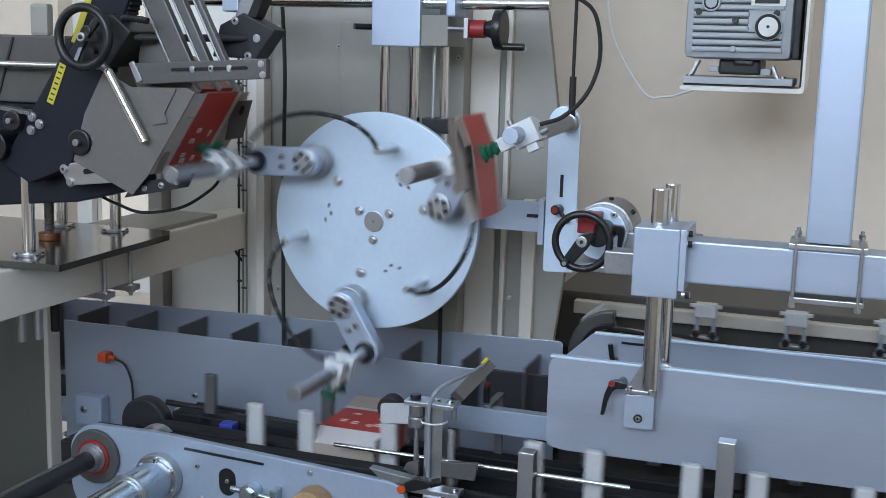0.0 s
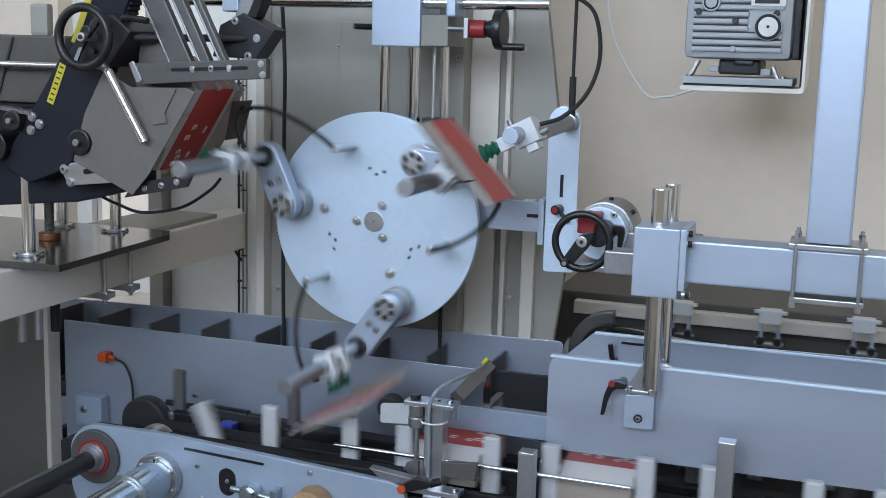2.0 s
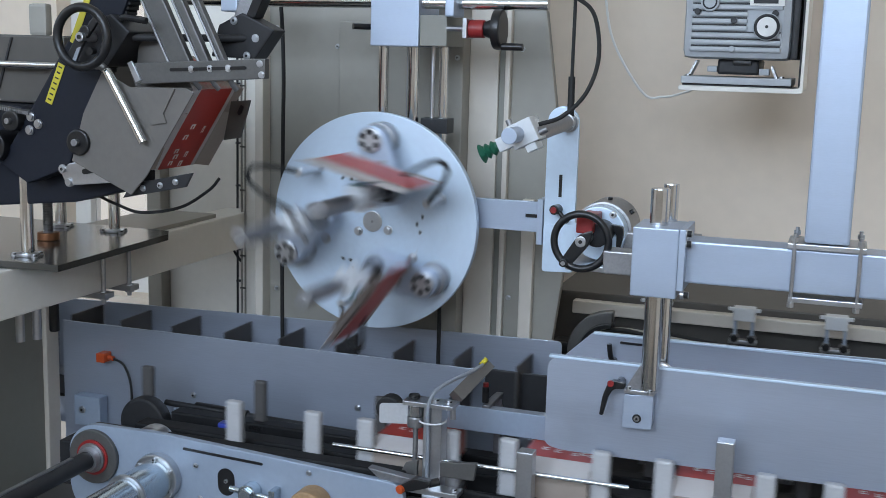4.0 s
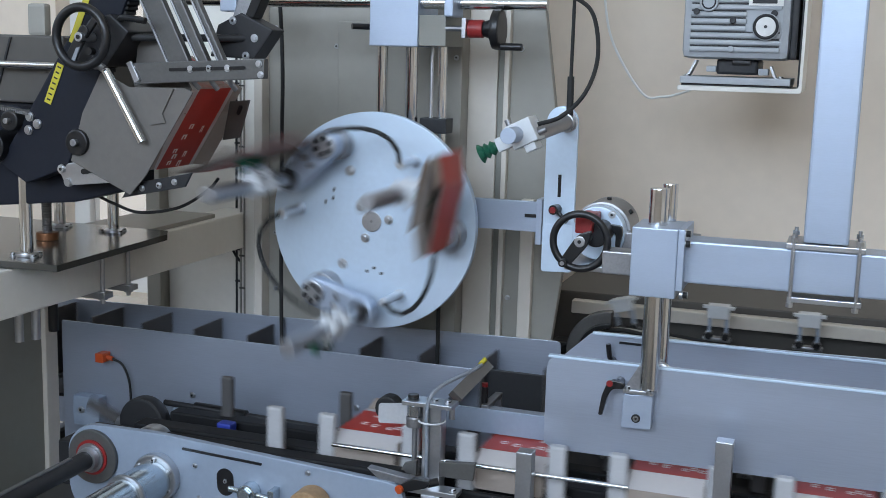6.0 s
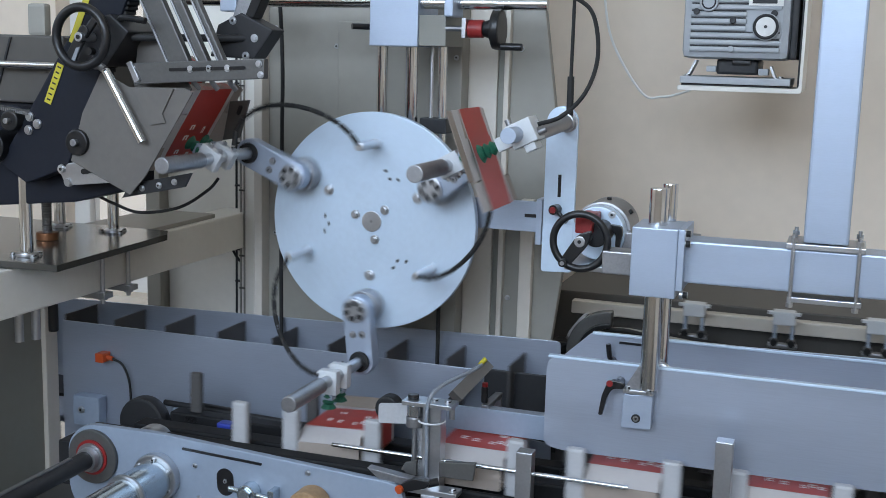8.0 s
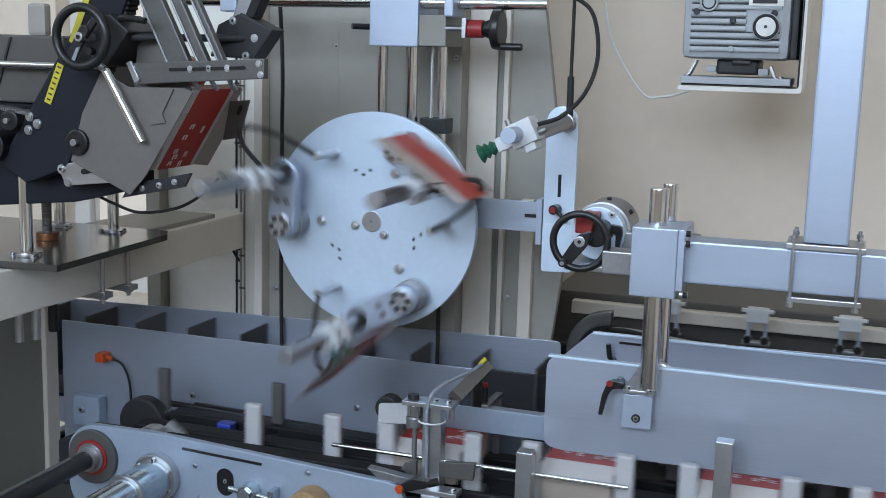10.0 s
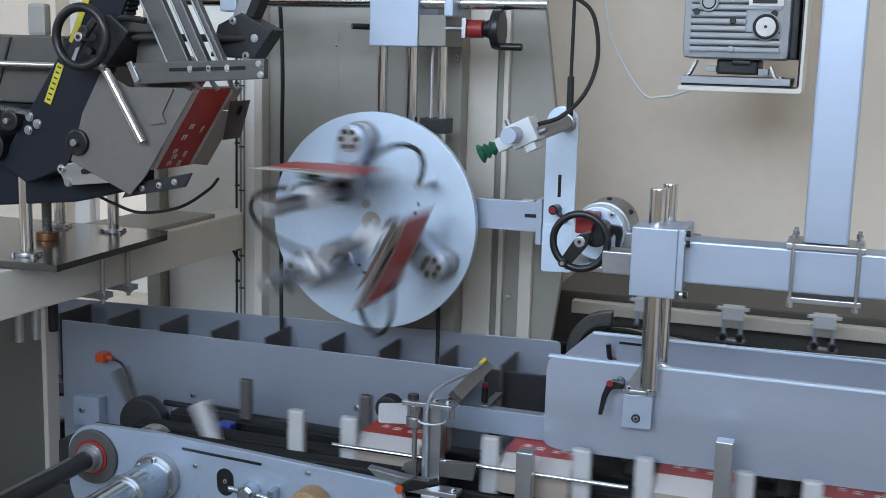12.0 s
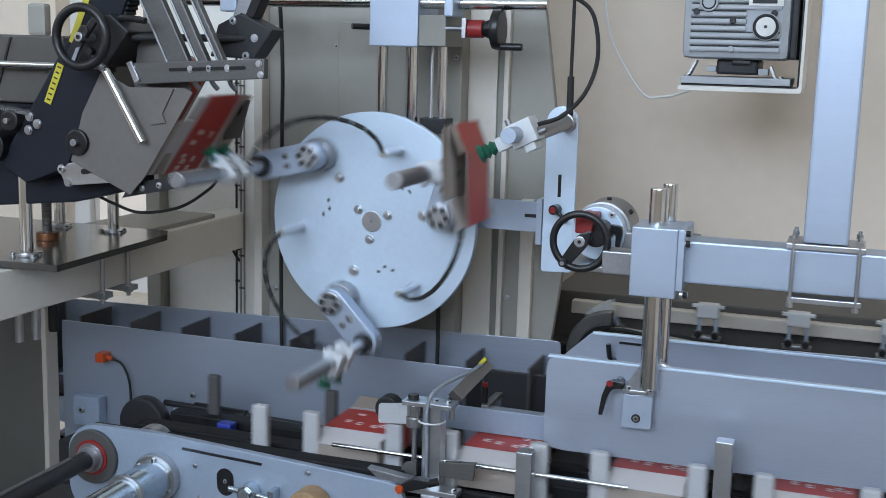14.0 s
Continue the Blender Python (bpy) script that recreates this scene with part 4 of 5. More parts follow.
fl = part("flange", rods(0.042, ((-0.243, -0.335, 0.99), (-0.243, -0.352, 0.99)), bevel=0.003, seg=48), STEEL, conv, "bright round flange with screws")
for a in range(6):
    part("flange_screw", add_bolt(shell(), (-0.243 + 0.034 * math.cos(a * 1.047 + 0.5), -0.352, 0.99 + 0.034 * math.sin(a * 1.047 + 0.5)), (0, -1, 0), 0.0045), STEEL, fl)
part("flange_shaft", rods(0.034, ((-0.243, -0.352, 0.988), (-0.243, -0.43, 0.988)), bevel=0.002, seg=40), SHINY, conv, "bright zinc plated sleeve")
part("sleeve_ring", rods(0.037, ((-0.243, -0.43, 0.988), (-0.243, -0.436, 0.988)), bevel=0.001, seg=40), STEEL, conv)
part("sleeve_end", rods(0.031, ((-0.243, -0.436, 0.988), (-0.243, -0.52, 0.988)), bevel=0.002, seg=40), SHINY, conv)
bm = rods(0.016, ((-0.065, -0.335, 0.992), (-0.065, -0.36, 0.992)), bevel=0.002)
add_rod(bm, (-0.10, -0.35, 0.995), (-0.02, -0.35, 0.988), 0.005)
add_box(bm, (-0.025, -0.36, 0.972), (-0.015, -0.335, 1.005), 0.001)
add_rod(bm, (-0.065, -0.36, 0.992), (-0.065, -0.368, 0.992), 0.012, seg=6, bevel=0.001)
part("tensioner", bm, SHINY, conv, "steel belt tensioner")
part("idler_roller", rods(0.031, ((0.047, -0.335, 0.988), (0.047, -0.375, 0.988)), bevel=0.004, seg=36), AGED, conv, "brown worn roller")
part("pulley", rods(0.050, ((-0.435, -0.10, 0.985), (-0.435, -0.07, 0.985)), bevel=0.006, seg=40), DARK, conv, "dark round pulley")
part("drum_cap", rods(0.036, ((-0.285, -0.305, 1.022), (-0.285, -0.27, 1.022)), bevel=0.006, seg=36), STEEL, conv, "bright round cap")
part("motor_block", boxes(((-0.52, -0.24, 0.90), (-0.435, -0.12, 0.985)), bevel=0.004), DARK, conv)
# guide rail, studs and crossbar in front of the cartons
part("guide_rail", rods(0.0035, ((0.05, -0.275, 1.067), (0.54, -0.275, 1.067))), CHROME, conv, "thin bright guide rail")
part("lower_rail", boxes(((0.20, -0.33, 0.985), (3.3, -0.31, 1.004)), bevel=0.002), ALU, conv, "aluminium side rail")
part("mid_rail", boxes(((0.395, -0.30, 1.018), (0.545, -0.285, 1.024)), bevel=0.001), STEEL, conv)
for x, z in ((0.381, 1.106), (0.679, 1.164), (1.0, 1.17)):
    bm = boxes(((x - 0.0125, -0.295, 0.93), (x + 0.0125, -0.270, z)), bevel=0.0015)
    part("stud", bm, STEEL, conv, "square zinc plated stud")
part("inner_fence", boxes(((0.170, -0.137, 1.0745), (0.41, -0.133, 1.1165)), bevel=0.001), PLATE, conv, "pale fence strip")
part("fence_flange", boxes(((0.262, -0.133, 1.1125), (0.41, -0.112, 1.1155)), bevel=0.0008), SHEET, conv)

# stop with a small air cylinder beside the cartons
stop = thing("carton_stop", "zinc plated stop bracket with rubber roller and cylinder", "stop bracket")
part("stand_profile", boxes(((0.212, -0.29, 0.93), (0.243, -0.262, 1.160)), bevel=0.0015), STEEL, stop, "upright aluminium profile")
part("top_plate", boxes(((0.178, -0.295, 1.157), (0.262, -0.258, 1.164)), bevel=0.001), STEEL, stop)
part("cylinder", rods(0.0135, ((0.196, -0.280, 1.157), (0.196, -0.280, 1.138)), bevel=0.001, seg=32), CHROME, stop, "bright cylinder head")
part("cylinder_body", rods(0.0140, ((0.196, -0.280, 1.138), (0.196, -0.280, 1.119)), bevel=0.003, seg=32), WORN, stop)
part("piston_rod", rods(0.0042, ((0.196, -0.280, 1.125), (0.196, -0.280, 1.04))), WORN, stop)
part("cylinder_cap", rods(0.009, ((0.191, -0.275, 1.164), (0.191, -0.275, 1.171)), bevel=0.002), BLACK, stop)
bm = add_plate(shell(), rounded([(0.1255, 1.110), (0.200, 1.117), (0.200, 1.152), (0.1255, 1.1435)], 0.006), -0.262, -0.258, 0.001)
part("roller_arm", bm, PUSHER, stop, "pale roller arm")
part("rubber_roller", rods(0.021, ((0.138, -0.257, 1.1335), (0.138, -0.232, 1.1335)), bevel=0.003, seg=32), RUBBER, stop, "black rubber roller")
part("foot_plate", add_plate(shell(), [(0.180, 1.048), (0.208, 1.046), (0.208, 1.070), (0.188, 1.064)], -0.302, -0.294, 0.001), RAIL, stop)
part("foot_plate", add_plate(shell(), [(0.246, 1.050), (0.302, 1.051), (0.306, 1.080), (0.246, 1.074)], -0.302, -0.294, 0.001), RAIL, stop)
part("foot_plate", boxes(((0.175, -0.330, 1.028), (0.285, -0.300, 1.036)), bevel=0.001), STEEL, stop)
part("foot_block", boxes(((0.19, -0.335, 0.96), (0.27, -0.29, 1.006)), bevel=0.002), STEEL, stop)
part("plate_screw", bolts((0, 0, 1), 0.005, (0.25, -0.276, 1.164), (0.228, -0.276, 1.164), (0.275, -0.315, 1.036)), STEEL, stop)
part("hanging_screw", rods(0.0045, ((0.257, -0.276, 1.157), (0.257, -0.276, 1.138))), STEEL, stop)
bm = add_plate(shell(), rounded([(0.196, 1.0445), (0.200, 1.0335), (0.244, 1.0475), (0.250, 1.0595), (0.222, 1.0615)], 0.005, 3), -0.352, -0.338, 0.002)
add_rod(bm, (0.243, -0.345, 1.053), (0.256, -0.335, 1.055), 0.0065)
lv = part("clamp_lever", bm, BLACK, stop, "black clamping lever with orange button")
part("button", rods(0.0068, ((0.2005, -0.350, 1.0405), (0.1985, -0.3560, 1.0395)), bevel=0.001), ORANGE, lv)
part("hinge_plate", add_plate(shell(), [(0.135, 1.058), (0.21, 1.050), (0.21, 1.038), (0.155, 1.042)], -0.33, -0.312, 0.001), WORN, stop)
solo("sensor_hose", add_tube(shell(), [(0.222, -0.294, 1.03), (0.222, -0.294, 1.10), (0.222, -0.295, 1.16), (0.235, -0.28, 1.188), (0.262, -0.20, 1.197), (0.268, -0.16, 1.199)], 0.0032), HOSE, "grey sensor cable tied to the upright", "cable")
solo("cable_tie", add_ring(shell(), (0.224, -0.278, 1.132), (0, 0, 1), 0.021, 0.0016), NYLON, "pale cable tie round the upright", "cable tie")
sens = thing("photo_sensor", "grey channel bracket with yellow tipped sensor", "sensor")
bm = shell()
add_tube(bm, [(0.268, -0.13, 1.192), (0.236, -0.20, 1.150)], 0.0155, side=4, smooth=0)
part("channel", bm, GUARD, sens)
part("sensor_tip", rods(0.004, ((0.262, -0.15, 1.196), (0.268, -0.14, 1.204))), YELLOW, sens, "yellow sensor tip")
part("knob", rods(0.006, ((0.263, -0.12, 1.122), (0.263, -0.12, 1.150)), bevel=0.002), BLACK, sens)
part("knob_cap", rods(0.005, ((0.263, -0.12, 1.150), (0.263, -0.12, 1.157)), bevel=0.001), REDPLAST, sens)
part("bracket_foot", boxes(((0.262, -0.06, 0.96), (0.275, -0.05, 1.12)), ((0.262, -0.135, 1.115), (0.275, -0.05, 1.122)), bevel=0.001), WORN, sens)

box_s = thing("proximity_sensor", "orange proximity sensor on a cable", "sensor")
part("body", boxes(((-0.632, 0.03, 1.052), (-0.612, 0.058, 1.072)), bevel=0.003), ORANGE, box_s)
part("plug", rods(0.005, ((-0.612, 0.045, 1.062), (-0.598, 0.045, 1.060))), ORANGE, box_s)
part("lead", add_tube(shell(), [(-0.598, 0.045, 1.06), (-0.575, 0.045, 1.05), (-0.56, 0.045, 1.02), (-0.556, 0.045, 0.98), (-0.556, 0.04, 0.93)], 0.0025), RUBBER, box_s)
solo("blue_fitting", boxes(((-0.255, -0.125, 0.996), (-0.225, -0.10, 1.018)), bevel=0.004), BLUEPLAST, "small blue plastic fitting by the belt", "fitting")
rail = thing("chain_guide", "dark steel chain guide beside the belt", "chain guide")
part("tube", rods(0.011, ((-0.37, -0.008, 1.000), (-0.255, -0.008, 0.997)), bevel=0.002), BLACK, rail)
part("bar", rods(0.006, ((-0.44, -0.008, 1.001), (0.12, -0.008, 0.990))), DARK, rail)
part("bracket", boxes(((-0.69, 0.03, 0.91), (-0.625, 0.059, 0.975)), bevel=0.004), PLATE, rail, "pale bearing block")
part("bracket_screw", bolts((0, -1, 0), 0.006, (-0.668, 0.03, 0.945)), STEEL, rail)


# ---------------------------------------------------------------- rotary feeder: disc, three arms, three suction heads
CENTRE = Vector((0.0, 0.0, 1.4))
HUB, ARM, REACH = 0.155, 0.095, 0.048     # hub radius on the disc, arm length, shaft to cup face
HEAD_Y = -0.178                           # the cups' middle, in front of the disc


def clock(d):
    """The direction d degrees clockwise from straight down, as seen from the front."""
    return Vector((-math.sin(radians(d)), 0, -math.cos(radians(d))))


rotor = thing("rotary_feeder", "pale aluminium disc with three swinging suction arms", "rotary feeder", Matrix.Translation(CENTRE))
bm = rods(0.2, ((0, 0, 0), (0, 0.016, 0)), seg=128, bevel=0.0015)
part("disc", bm, DISC, rotor, "pale milled aluminium disc")
part("centre_cap", rods(0.019, ((0, 0, 0), (0, -0.003, 0)), seg=32, bevel=0.0006), STEEL, rotor)
part("centre_dot", rods(0.0025, ((0, -0.003, 0), (0, -0.0036, 0))), WORN, rotor)
part("drive_shaft", rods(0.05, ((0, 0.016, 0), (0, 0.20, 0))), WORN, rotor)
arms, heads, fittings, hoses = [], [], [], []
for k in range(3):
    for r, off, size in ((0.034, -12.9, 0.0085), (0.101, 0.1, 0.0095)):
        p = clock(-120 * k + off) * r
        bm = rods(size, (p, p + Vector((0, -0.003, 0))), seg=24, bevel=0.0006)
        add_rod(bm, p + Vector((0, -0.003, 0)), p + Vector((0, -0.009, 0)), size * 0.62, seg=6, bevel=0.0005)
        part("disc_screw", bm, STEEL, rotor)
    for r, off in ((0.087, 52), (0.098, 44), (0.094, 61)):
        p = clock(-120 * k + off - 90) * r
        part("pin_hole", rods(0.003, (p, p + Vector((0, -0.0008, 0)))), DARK, rotor)
    # hose nipple near the rim
    p = clock(-120 * k + 62) * 0.143
    bm = rods(0.0078, (p, p + Vector((0, -0.085, 0))), bevel=0.0015)
    add_rod(bm, p, p + Vector((0, -0.014, 0)), 0.0095, seg=6)
    part("hose_nipple", bm, STEEL, rotor, "steel hose nipple")
    fittings.append(p + Vector((0, -0.080, 0)))
    # arm, built hanging straight down from its hub
    bm = add_plate(shell(), stadium((0, 0), (0, -ARM), 0.026, 18), -0.064, -0.034, 0.003)
    arm = part("arm", bm, ALU, rotor, "aluminium swing arm")
    bm = rods(0.030, ((0, 0, 0), (0, -0.034, 0)), bevel=0.002, seg=36)
    part("hub", bm, WORN, arm)
    bm = rods(0.022, ((0, -0.064, 0), (0, -0.071, 0)), bevel=0.002, seg=32)
    cover = part("hub_cover", bm, STEEL, arm, "round cover with six screws")
    for i in range(6):
        p = clock(60 * i + 20) * 0.0145
        part("cover_screw", rods(0.0052, (p + Vector((0, -0.071, 0)), p + Vector((0, -0.0725, 0))), seg=12), DARK, cover)
    part("arm_screw", bolts((0, -1, 0), 0.005, (-0.009, -0.064, -0.045), (0.009, -0.064, -0.045)), WORN, arm)
    part("seal", rods(0.019, ((0, -0.064, -ARM), (0, -0.069, -ARM)), seg=32, bevel=0.001), RUBBER, arm)
    arms.append(arm)
    # suction head, built pointing straight down from its shaft
    head = part("suction_shaft", rods(0.0105, ((0, -0.055, 0), (0, -0.348, 0)), bevel=0.001), STEEL, rotor, "steel shaft with suction cups")
    part("shaft_sleeve", rods(0.0135, ((0, -0.232, 0), (0, -0.351, 0)), bevel=0.0015, seg=28), WORN, head)
    for y in (HEAD_Y - 0.018, HEAD_Y + 0.028):
        part("clamp", add_box(shell(), (-0.017, y - 0.009, -0.024), (0.017, y + 0.009, 0.018), 0.002), NYLON, head, "white clamp block")
        part("cup_holder", add_box(shell(), (-0.010, y - 0.008, -0.034), (0.010, y + 0.008, -0.0242), 0.002), ALU, head)
        for z in (-0.012, 0.010):
            part("clamp_screw", add_bolt(shell(), (-0.017, y, z), (-1, 0, 0), 0.004, 0.006), STEEL, head)
    for y in (HEAD_Y - 0.018, HEAD_Y + 0.028):
        part("suction_cup", add_cup(shell(), (0, y, -0.015), (0, 0, -1), 0.0125), GREEN, head, "green rubber bellows cup")
    heads.append(head)
    # hose in short stiff links between elbow and head
    links = []
    for i in range(12):
        links.append(part("hose_link", rods(0.0042, ((0, 0, -0.0125), (0, 0, 0.0125)), seg=10, bevel=0.0008), RUBBER, rotor, "black air hose"))
    hoses.append(links)

# ---------------------------------------------------------------- cartons
WIDE, HIGH, LONG, THICK = 0.118, 0.050, 0.122, 0.0007
CARTON_Y = -0.150
FLAP = 0.040
Y0 = -LONG / 2


def panel(name, w, parent, up=True):
    """A board from x = 0 to w, printed on its upper or its under side."""
    ob = part(name, boxes(((0, Y0, -THICK), (w, -Y0, 0)), bevel=0), CARD, parent)
    z0, z1 = (0, 0.0003) if up else (-THICK - 0.0003, -THICK)
    part("print", boxes(((0, Y0 + 0.003, z0), (w, -Y0 - 0.012, z1)), bevel=0), RED, ob, "red print")
    part("pale_edge", boxes(((0, Y0, z0), (w, Y0 + 0.0028, z1)), bevel=0), WHITECARD, ob)
    part("pale_edge", boxes(((0, -Y0 - 0.0118, z0), (w, -Y0, z1)), bevel=0), WHITECARD, ob)
    return ob


def build_carton():
    """A folding carton; its top panel lies in the plane z = 0, centred at x = 0."""
    ct = thing("folding_carton", "red and white printed folding carton of grey board", "carton", group="cartons on the packing line")
    top = panel("top_panel", WIDE, ct)
    top.location.x = -WIDE / 2
    for x, y, w, h in ((0.046, -0.030, 0.010, 0.015), (0.076, -0.034, 0.009, 0.013), (0.088, -0.028, 0.010, 0.015), (0.102, -0.033, 0.009, 0.013),
                                      (0.084, 0.006, 0.012, 0.010), (0.104, 0.002, 0.012, 0.012), (0.024, -0.024, 0.010, 0.014), (0.030, 0.020, 0.014, 0.008)):
        bm = shell()
        for s in (0, 1):
            add_box(bm, (x, y + s * h * 0.62, 0.0003), (x + w, y + s * h * 0.62 + h * 0.3, 0.0006), 0)
        add_box(bm, (x, y, 0.0003), (x + w * 0.25, y + h * 0.92, 0.00062), 0)
        part("lettering", bm, INK, top, "pale lettering bar")
    side_r = panel("side_panel", HIGH, ct)
    side_l = panel("side_panel", HIGH, ct, False)
    low = panel("bottom_panel", WIDE, ct, False)
    # end flaps: the near one of the top panel folds down when the carton is squared
    near = part("end_flap", boxes(((0.001, -FLAP, -THICK), (WIDE - 0.001, 0, 0)), bevel=0), WHITECARD, ct, "white board end flap")
    tuck = part("tuck_flap", add_plate(shell(), rounded([(0.002, -0.037), (WIDE - 0.002, -0.037), (WIDE - 0.001, 0.0), (0.001, 0.0)], 0.008), -THICK, 0.0, 0), CARD, near, "grey board tuck flap")
    far = part("end_flap", boxes(((0.001, 0, -THICK), (WIDE - 0.001, FLAP, 0)), bevel=0), CARD, top, "grey board end flap", Matrix.Translation((0, -Y0, 0)) @ pose(0, 0, 0, 14, 0, 0))
    for s in (-1, 1):
        part("dust_flap", boxes(((0.002, 0 if s > 0 else -0.03, -THICK), (HIGH - 0.002, 0.03 if s > 0 else 0, 0)), bevel=0), CARD, side_r if s < 0 else side_l, "", Matrix.Translation((0, -s * Y0, 0)))
    part("dust_flap", boxes(((0.002, -0.038, -THICK), (HIGH - 0.001, 0, 0)), bevel=0), WHITECARD, side_l, "white board dust flap", Matrix.Translation((0, Y0, 0)))
    return ct, side_r, side_l, low, near, tuck


first, last = 0, 14
cartons = [(j, *build_carton()) for j in range(first, last + 1)]

# flat cartons waiting far up in the magazine
PICK = -238.0
pick_dir = clock(PICK)
PICK_AT = CENTRE + pick_dir * (HUB + ARM + REACH + 0.023) + Vector((-0.017, CARTON_Y, -0.0272))
GAP = 0.0034
for i in range(14):
    bm = shell()
    add_box(bm, (-WIDE / 2 - HIGH, Y0, -0.0026), (WIDE / 2, -Y0, 0), 0)
    flat = thing("flat_carton", "flat folded carton with red print, stacked in the magazine", "carton", Matrix.Translation(PICK_AT + pick_dir * (GAP * (i + 17))) @ pose(0, 0, 0, 0, PICK, 0), group="cartons in the magazine")
    part("board", bm, CARD, flat)
    part("print", boxes(((-WIDE / 2 - HIGH - 0.0003, Y0 + 0.003, -0.0024), (WIDE / 2 + 0.0003, -Y0 - 0.012, 0.0003)), bevel=0), RED, flat, "red print")

# ---------------------------------------------------------------- pushers on the carton conveyor, dividers in the trough, clamps on the bucket chain
PITCH = 0.246
lugs, fingers, dividers, clamps = [], [], [], []
for i in range(36):
    lug = thing("conveyor_pusher", "pale nylon pusher finger on the carton belt", "pusher", group="pushers on the carton conveyor")
    part("finger", boxes(((-0.0145, -0.251, 0.012), (0.0145, -0.235, 0.108)), bevel=0.005), PUSHER, lug, "pale rounded finger")
    part("carrier", boxes(((-0.0145, -0.255, -0.006), (0.0145, -0.17, 0.012)), bevel=0.003), WORN, lug)
    lugs.append(lug)
for i in range(18):
    fg = thing("chain_finger", "dark steel finger on the rear chain", "pusher", group="fingers on the rear chain")
    part("finger", boxes(((-0.0115, -0.070, 0.010), (0.0115, -0.056, 0.090)), bevel=0.004), STEEL_AND_SHADE, fg)
    part("carrier", boxes(((-0.014, -0.085, -0.006), (0.014, -0.05, 0.010)), bevel=0.003), WORN, fg)
    fingers.append(fg)
for i in range(40):
    dv = thing("trough_divider", "thin divider plate with the trough's shade in its grey", "divider", group="dividers in the trough")
    # blade darkened in colour to hold the shade inside the trough
    part("blade", boxes(((-0.0012, -0.055, 0.0), (0.0012, 0.058, 0.152)), bevel=0), STEEL_AND_SHADE, dv)
    part("foot", boxes(((-0.012, -0.05, -0.004), (0.012, 0.05, 0.004)), bevel=0.001), WORN, dv)
    dividers.append(dv)
for i in range(20):
    cl = thing("bucket_clamp", "pale two-legged clamp on the bucket chain", "clamp", group="clamps on the bucket chain")
    part("head", boxes(((-0.022, -0.012, 0.070), (0.022, 0.02, 0.098)), bevel=0.003), NYLON, cl)
    part("ears", boxes(((-0.032, -0.006, 0.090), (0.032, 0.006, 0.096)), bevel=0.001), NYLON, cl)
    for x in (-0.020, 0.014):
        part("leg", boxes(((x, -0.006, 0.028), (x + 0.007, 0.006, 0.072)), bevel=0.001), ALU, cl)
        part("pad", rods(0.008, ((x + 0.003, -0.014, 0.034), (x + 0.003, 0.014, 0.034)), bevel=0.002), BLACK, cl)
    part("yoke", boxes(((-0.028, -0.010, 0.022), (0.028, 0.010, 0.031)), bevel=0.002), WORN, cl)
    part("stem", boxes(((-0.008, -0.008, -0.006), (0.008, 0.008, 0.023)), bevel=0.002), BLACK, cl)
    clamps.append(cl)


# ---------------------------------------------------------------- motion
RATE, START = 103.25, 14.2
DRIFT = ((0, -0.6), (1, 0.9), (2, -0.9), (2.5, -1.6), (3, 2.2), (5.5, -2.5), (6, 0.6), (6.5, 2.4), (7, -0.2), (8, 1.6), (10.5, -1.3), (11.5, -1.1), (12.5, 1.7),
         (13, 2.2), (13.5, 3.0), (14, 0.2))


def turn_at(t):
    """Degrees by which the disc has turned clockwise, with the drive's slight unevenness."""
    return START + RATE * t + float(np.interp(t, [a for a, _ in DRIFT], [0.6 * b for _, b in DRIFT]))


def head_place(u):
    """Shaft of a head, from the disc's centre, when its hub stands u degrees clockwise of straight down."""
    return clock(u) * HUB + clock(-4.0 - 2 * u) * ARM


def smooth(a, b, x):
    f = min(1, max(0, (x - a) / (b - a)))
    return f * f * (3 - 2 * f)


def unfold(u):
    """How far a carton is opened, in degrees, along its way."""
    return 22 * smooth(-118, -98, u) - 19 * smooth(-92, -56, u) + 87 * smooth(-18, 3, u)


SET_DOWN, BELT_TOP = 5.0, 1.0225
BELT_X = 0.030


def carton_pose(u):
    """A carton's top panel while it waits, flies and rides: u runs from below -240 to past 0."""
    if u < PICK:
        return Matrix.Translation(PICK_AT + pick_dir * (GAP * (PICK - u) / 120)) @ pose(0, 0, 0, 0, PICK, 0)
    down = Matrix.Translation((BELT_X + PITCH / 120 * u - 0.008 * (1 - smooth(0, 200, u)), CARTON_Y, BELT_TOP + HIGH))
    shift = 0.013 + 0.013 * smooth(-60, SET_DOWN, u)
    out = REACH + 0.023 * (1 - smooth(PICK, -216, u) + 1.5 * smooth(-36, -16, u))
    place = CENTRE + head_place(u) + clock(u) * out + Vector((0, CARTON_Y, 0))
    held = Matrix.Translation(place) @ pose(0, 0, 0, 0, u + 8 * smooth(PICK, -190, u) - 8 * smooth(-90, -40, u) - 9 * smooth(-46, -36, u) + 9 * smooth(-33, -23, u) - 10 * smooth(-28, -13, u), 0) @ Matrix.Translation((shift, 0, -0.001))
    g = smooth(-225, -203, u)
    if g < 1:
        held = (Matrix.Translation(PICK_AT - pick_dir * 0.012 * smooth(PICK, -222, u)) @ pose(0, 0, 0, 0, PICK, 0)).lerp(held, g)
    f = smooth(-6, SET_DOWN, u)
    return held.lerp(down, f) if 0 < f < 1 else (down if f else held)


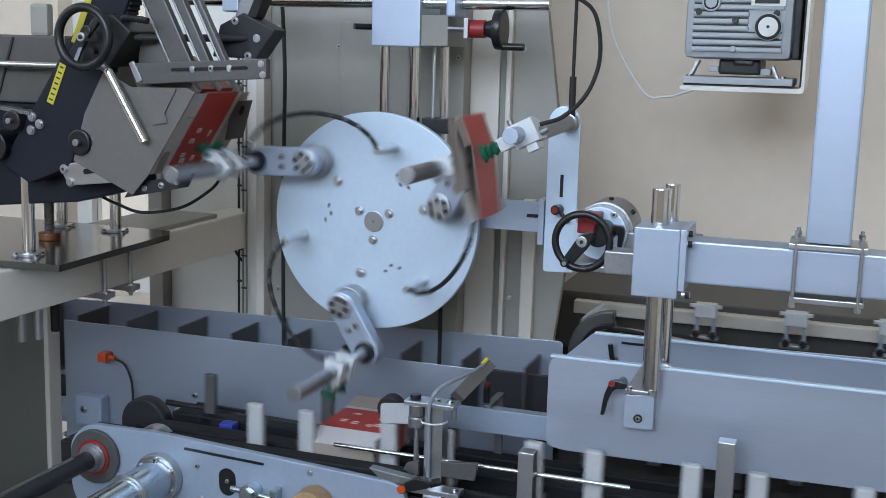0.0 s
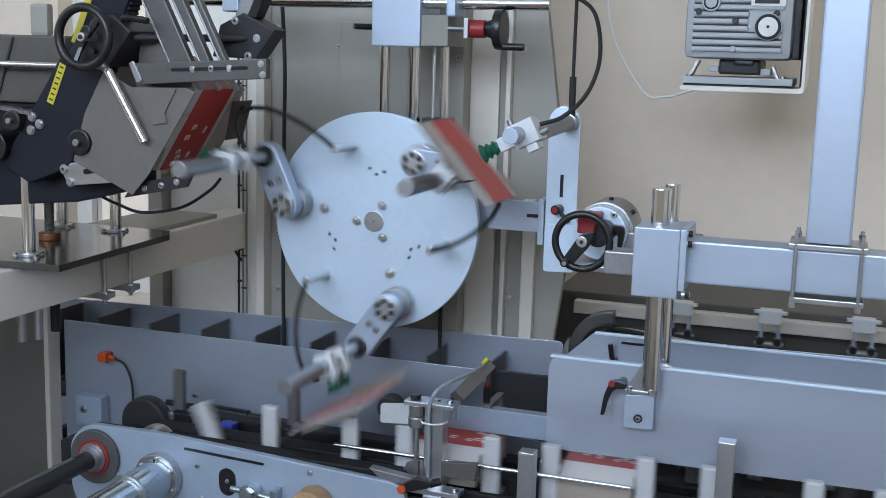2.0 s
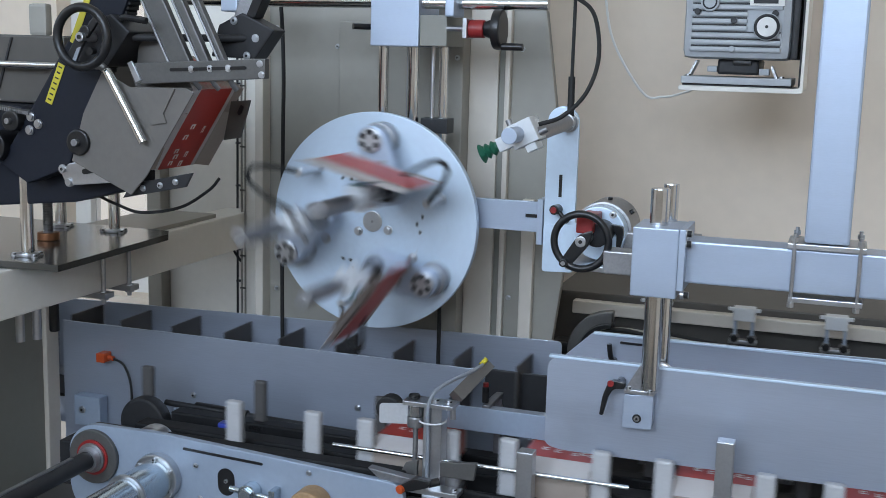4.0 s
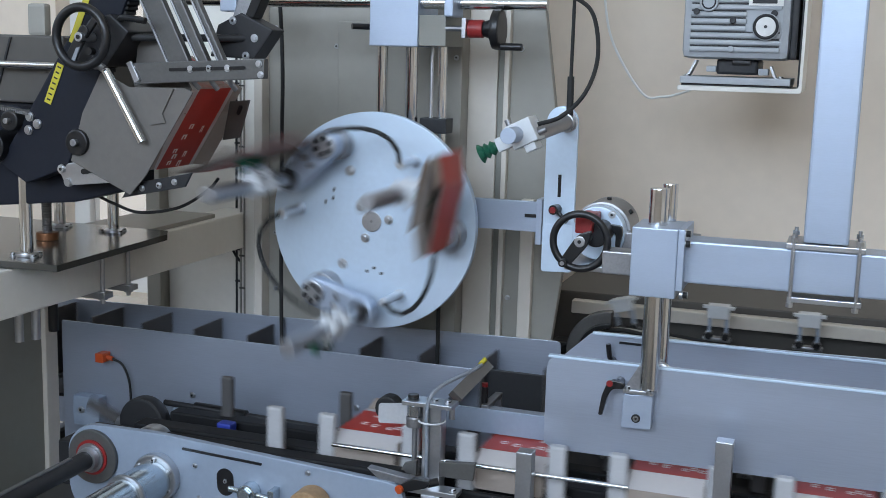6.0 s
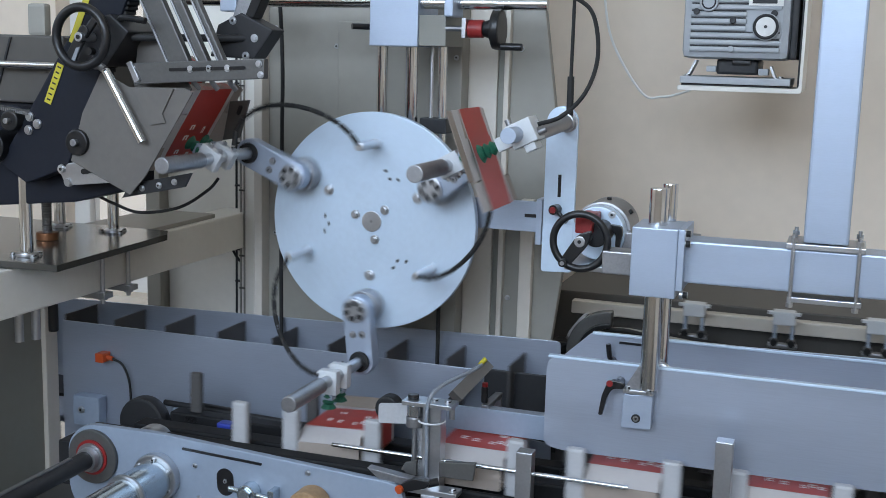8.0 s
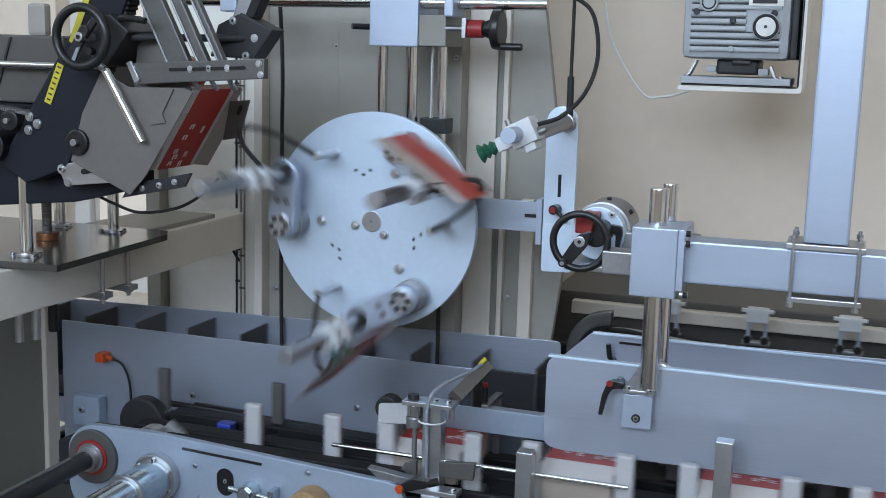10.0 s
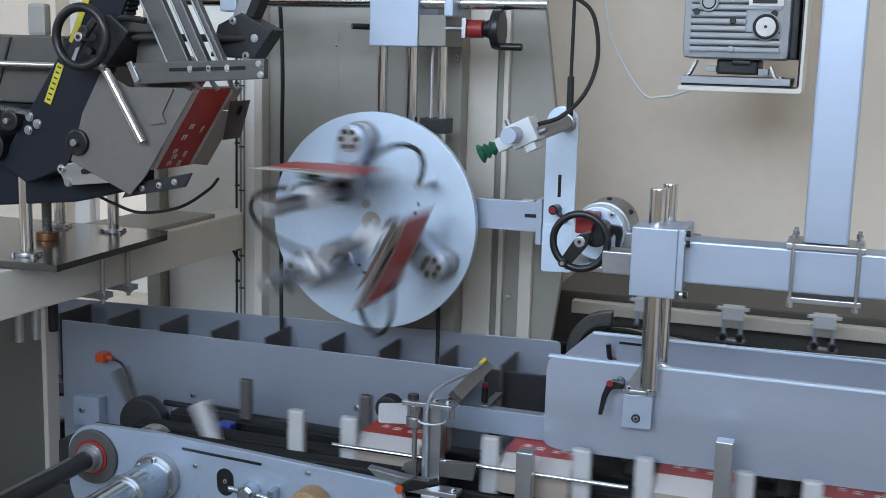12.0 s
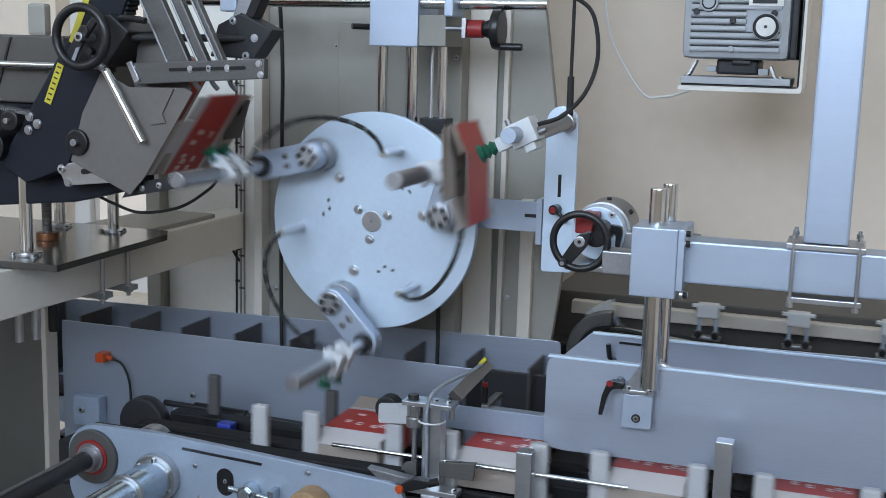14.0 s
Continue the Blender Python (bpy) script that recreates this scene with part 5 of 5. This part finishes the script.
def loop_place(s, x0, x1, z, r, y):
    """A place on a chain that runs from x0 to x1 at height z, round and back below; s is the way along it."""
    run = x1 - x0
    total = 2 * run + 2 * math.pi * r
    s %= total
    if s < run:
        return pose(x0 + s, y, z)
    s -= run
    if s < math.pi * r:
        a = math.degrees(s / r)
        return pose(x1 + r * math.sin(radians(a)), y, z - r + r * math.cos(radians(a)), 0, a, 0)
    s -= math.pi * r
    if s < run:
        return pose(x1 - s, y, z - 2 * r, 0, 180, 0)
    a = math.degrees((s - run) / r) + 180
    return pose(x0 + r * math.sin(radians(a)), y, z - r + r * math.cos(radians(a)), 0, a, 0)


def motions():
    fine = [i / 30 for i in range(421)]
    half = [i / 15 for i in range(211)]
    coarse = [i / 10 for i in range(141)]
    walk(rotor, [(t, Matrix.Translation(CENTRE) @ pose(0, 0, 0, 0, turn_at(t), 0)) for t in fine])
    for k in range(3):
        hub = clock(-120 * k) * HUB

        def rel(t):
            return -4.0 - 3 * turn_at(t) - 120 * k

        def seat(t):
            return hub + clock(rel(t)) * ARM
        walk(arms[k], [(t, Matrix.Translation(hub) @ pose(0, 0, 0, 0, rel(t), 0)) for t in fine])
        walk(heads[k], [(t, Matrix.Translation(seat(t)) @ pose(0, 0, 0, 0, -120 * k, 0)) for t in fine])
        rows = [[] for _ in hoses[k]]
        for t in half:
            a = fittings[k]
            b = seat(t) + clock(-120 * k) * 0.0 + Vector((0, HEAD_Y + 0.04, 0)) - clock(-120 * k) * 0.016
            out = clock(-120 * k + 38)
            slack = 0.5 * math.sqrt(max(0.0004, 0.34 ** 2 - (b - a).length ** 2))
            c1 = a + Vector((0, -0.05, 0)) + out * slack * 0.8
            c2 = b + out * slack * 1.1 + Vector((0, 0.03, 0))
            pts = [(1 - f) ** 3 * a + 3 * f * (1 - f) ** 2 * c1 + 3 * f * f * (1 - f) * c2 + f ** 3 * b for f in (i / 48 for i in range(49))]
            acc = [0.0]
            for p, q in zip(pts, pts[1:]):
                acc.append(acc[-1] + (q - p).length)
            n = len(rows)
            for i in range(n):
                s0, s1 = acc[-1] * i / n, acc[-1] * (i + 1) / n
                ends = []
                for s in (s0, s1):
                    j = min(47, max(0, int(np.searchsorted(acc, s)) - 1))
                    f = (s - acc[j]) / max(1e-9, acc[j + 1] - acc[j])
                    ends.append(pts[j].lerp(pts[j + 1], min(1, f)))
                d = ends[1] - ends[0]
                rows[i].append((t, Matrix.Translation((ends[0] + ends[1]) / 2) @ Vector((0, 0, 1)).rotation_difference(d.normalized()).to_matrix().to_4x4()))
        for link, r in zip(hoses[k], rows):
            walk(link, r)
    for j, ct, side_r, side_l, low, near, tuck in cartons:
        walk(ct, [(t, carton_pose(turn_at(t) - 120 * j)) for t in fine])
        live = [t for t in half if -130 < turn_at(t) - 120 * j < 30]
        times = sorted({0.0, *live, 14.0})
        r, l, b, f, g = [], [], [], [], []
        for t in times:
            u = turn_at(t) - 120 * j
            a = 180 - max(unfold(u), 0.6)
            fold = pose(0, 0, 0, 0, a, 0)
            edge = fold @ Vector((HIGH, 0, 0))
            r.append((t, Matrix.Translation((WIDE / 2, 0, -0.0010)) @ fold))
            l.append((t, Matrix.Translation((-WIDE / 2, 0, -0.0004)) @ fold))
            b.append((t, Matrix.Translation(Vector((-WIDE / 2, 0, -0.0015)) + edge)))
            f.append((t, Matrix.Translation((-WIDE / 2, Y0, 0)) @ pose(0, 0, 0, 4 - 3 * smooth(-80, -52, u) + 25 * smooth(-16, 4, u), 0, 0)))
            g.append((t, Matrix.Translation((0, -FLAP, 0)) @ pose(0, 0, 0, -88 + 62 * smooth(-16, 3, u), 0, 0)))
        for ob, rr in ((side_r, r), (side_l, l), (low, b), (near, f), (tuck, g)):
            walk(ob, rr)
    for i, lug in enumerate(lugs):
        back_off = (i // 2) * PITCH + (0.0 if i % 2 else WIDE + 0.031)
        lug_run = (18 * PITCH - 2 * math.pi * 0.05) / 2
        walk(lug, [(t, loop_place(PITCH / 120 * turn_at(t) + back_off + BELT_X - WIDE / 2 - 0.0135 + 0.16, -0.16, -0.16 + lug_run, 1.0, 0.05, 0.0)) for t in coarse])
    for i, fg in enumerate(fingers):
        fg_run = (18 * PITCH - 2 * math.pi * 0.05) / 2
        walk(fg, [(t, loop_place(PITCH / 120 * turn_at(t) + i * PITCH + 0.1152, -0.45, -0.45 + fg_run, 1.0, 0.05, 0.0)) for t in coarse])
    for i, dv in enumerate(dividers):
        dv_run = (40 * PITCH / 2 - 2 * math.pi * 0.06) / 2
        walk(dv, [(t, loop_place(PITCH / 120 * turn_at(t) + i * PITCH / 2 + 0.02, -1.0, -1.0 + dv_run, 0.985, 0.06, 0.124)) for t in coarse])
    for i, cl in enumerate(clamps):
        gap = 0.179
        cl_run = (20 * gap - 2 * math.pi * 0.07) / 2
        walk(cl, [(t, loop_place(gap / 120 * (turn_at(t) - turn_at(12.5)) + i * gap + 0.09, 0.43, 0.43 + cl_run, 1.115, 0.07, 0.44)) for t in coarse])


motions()
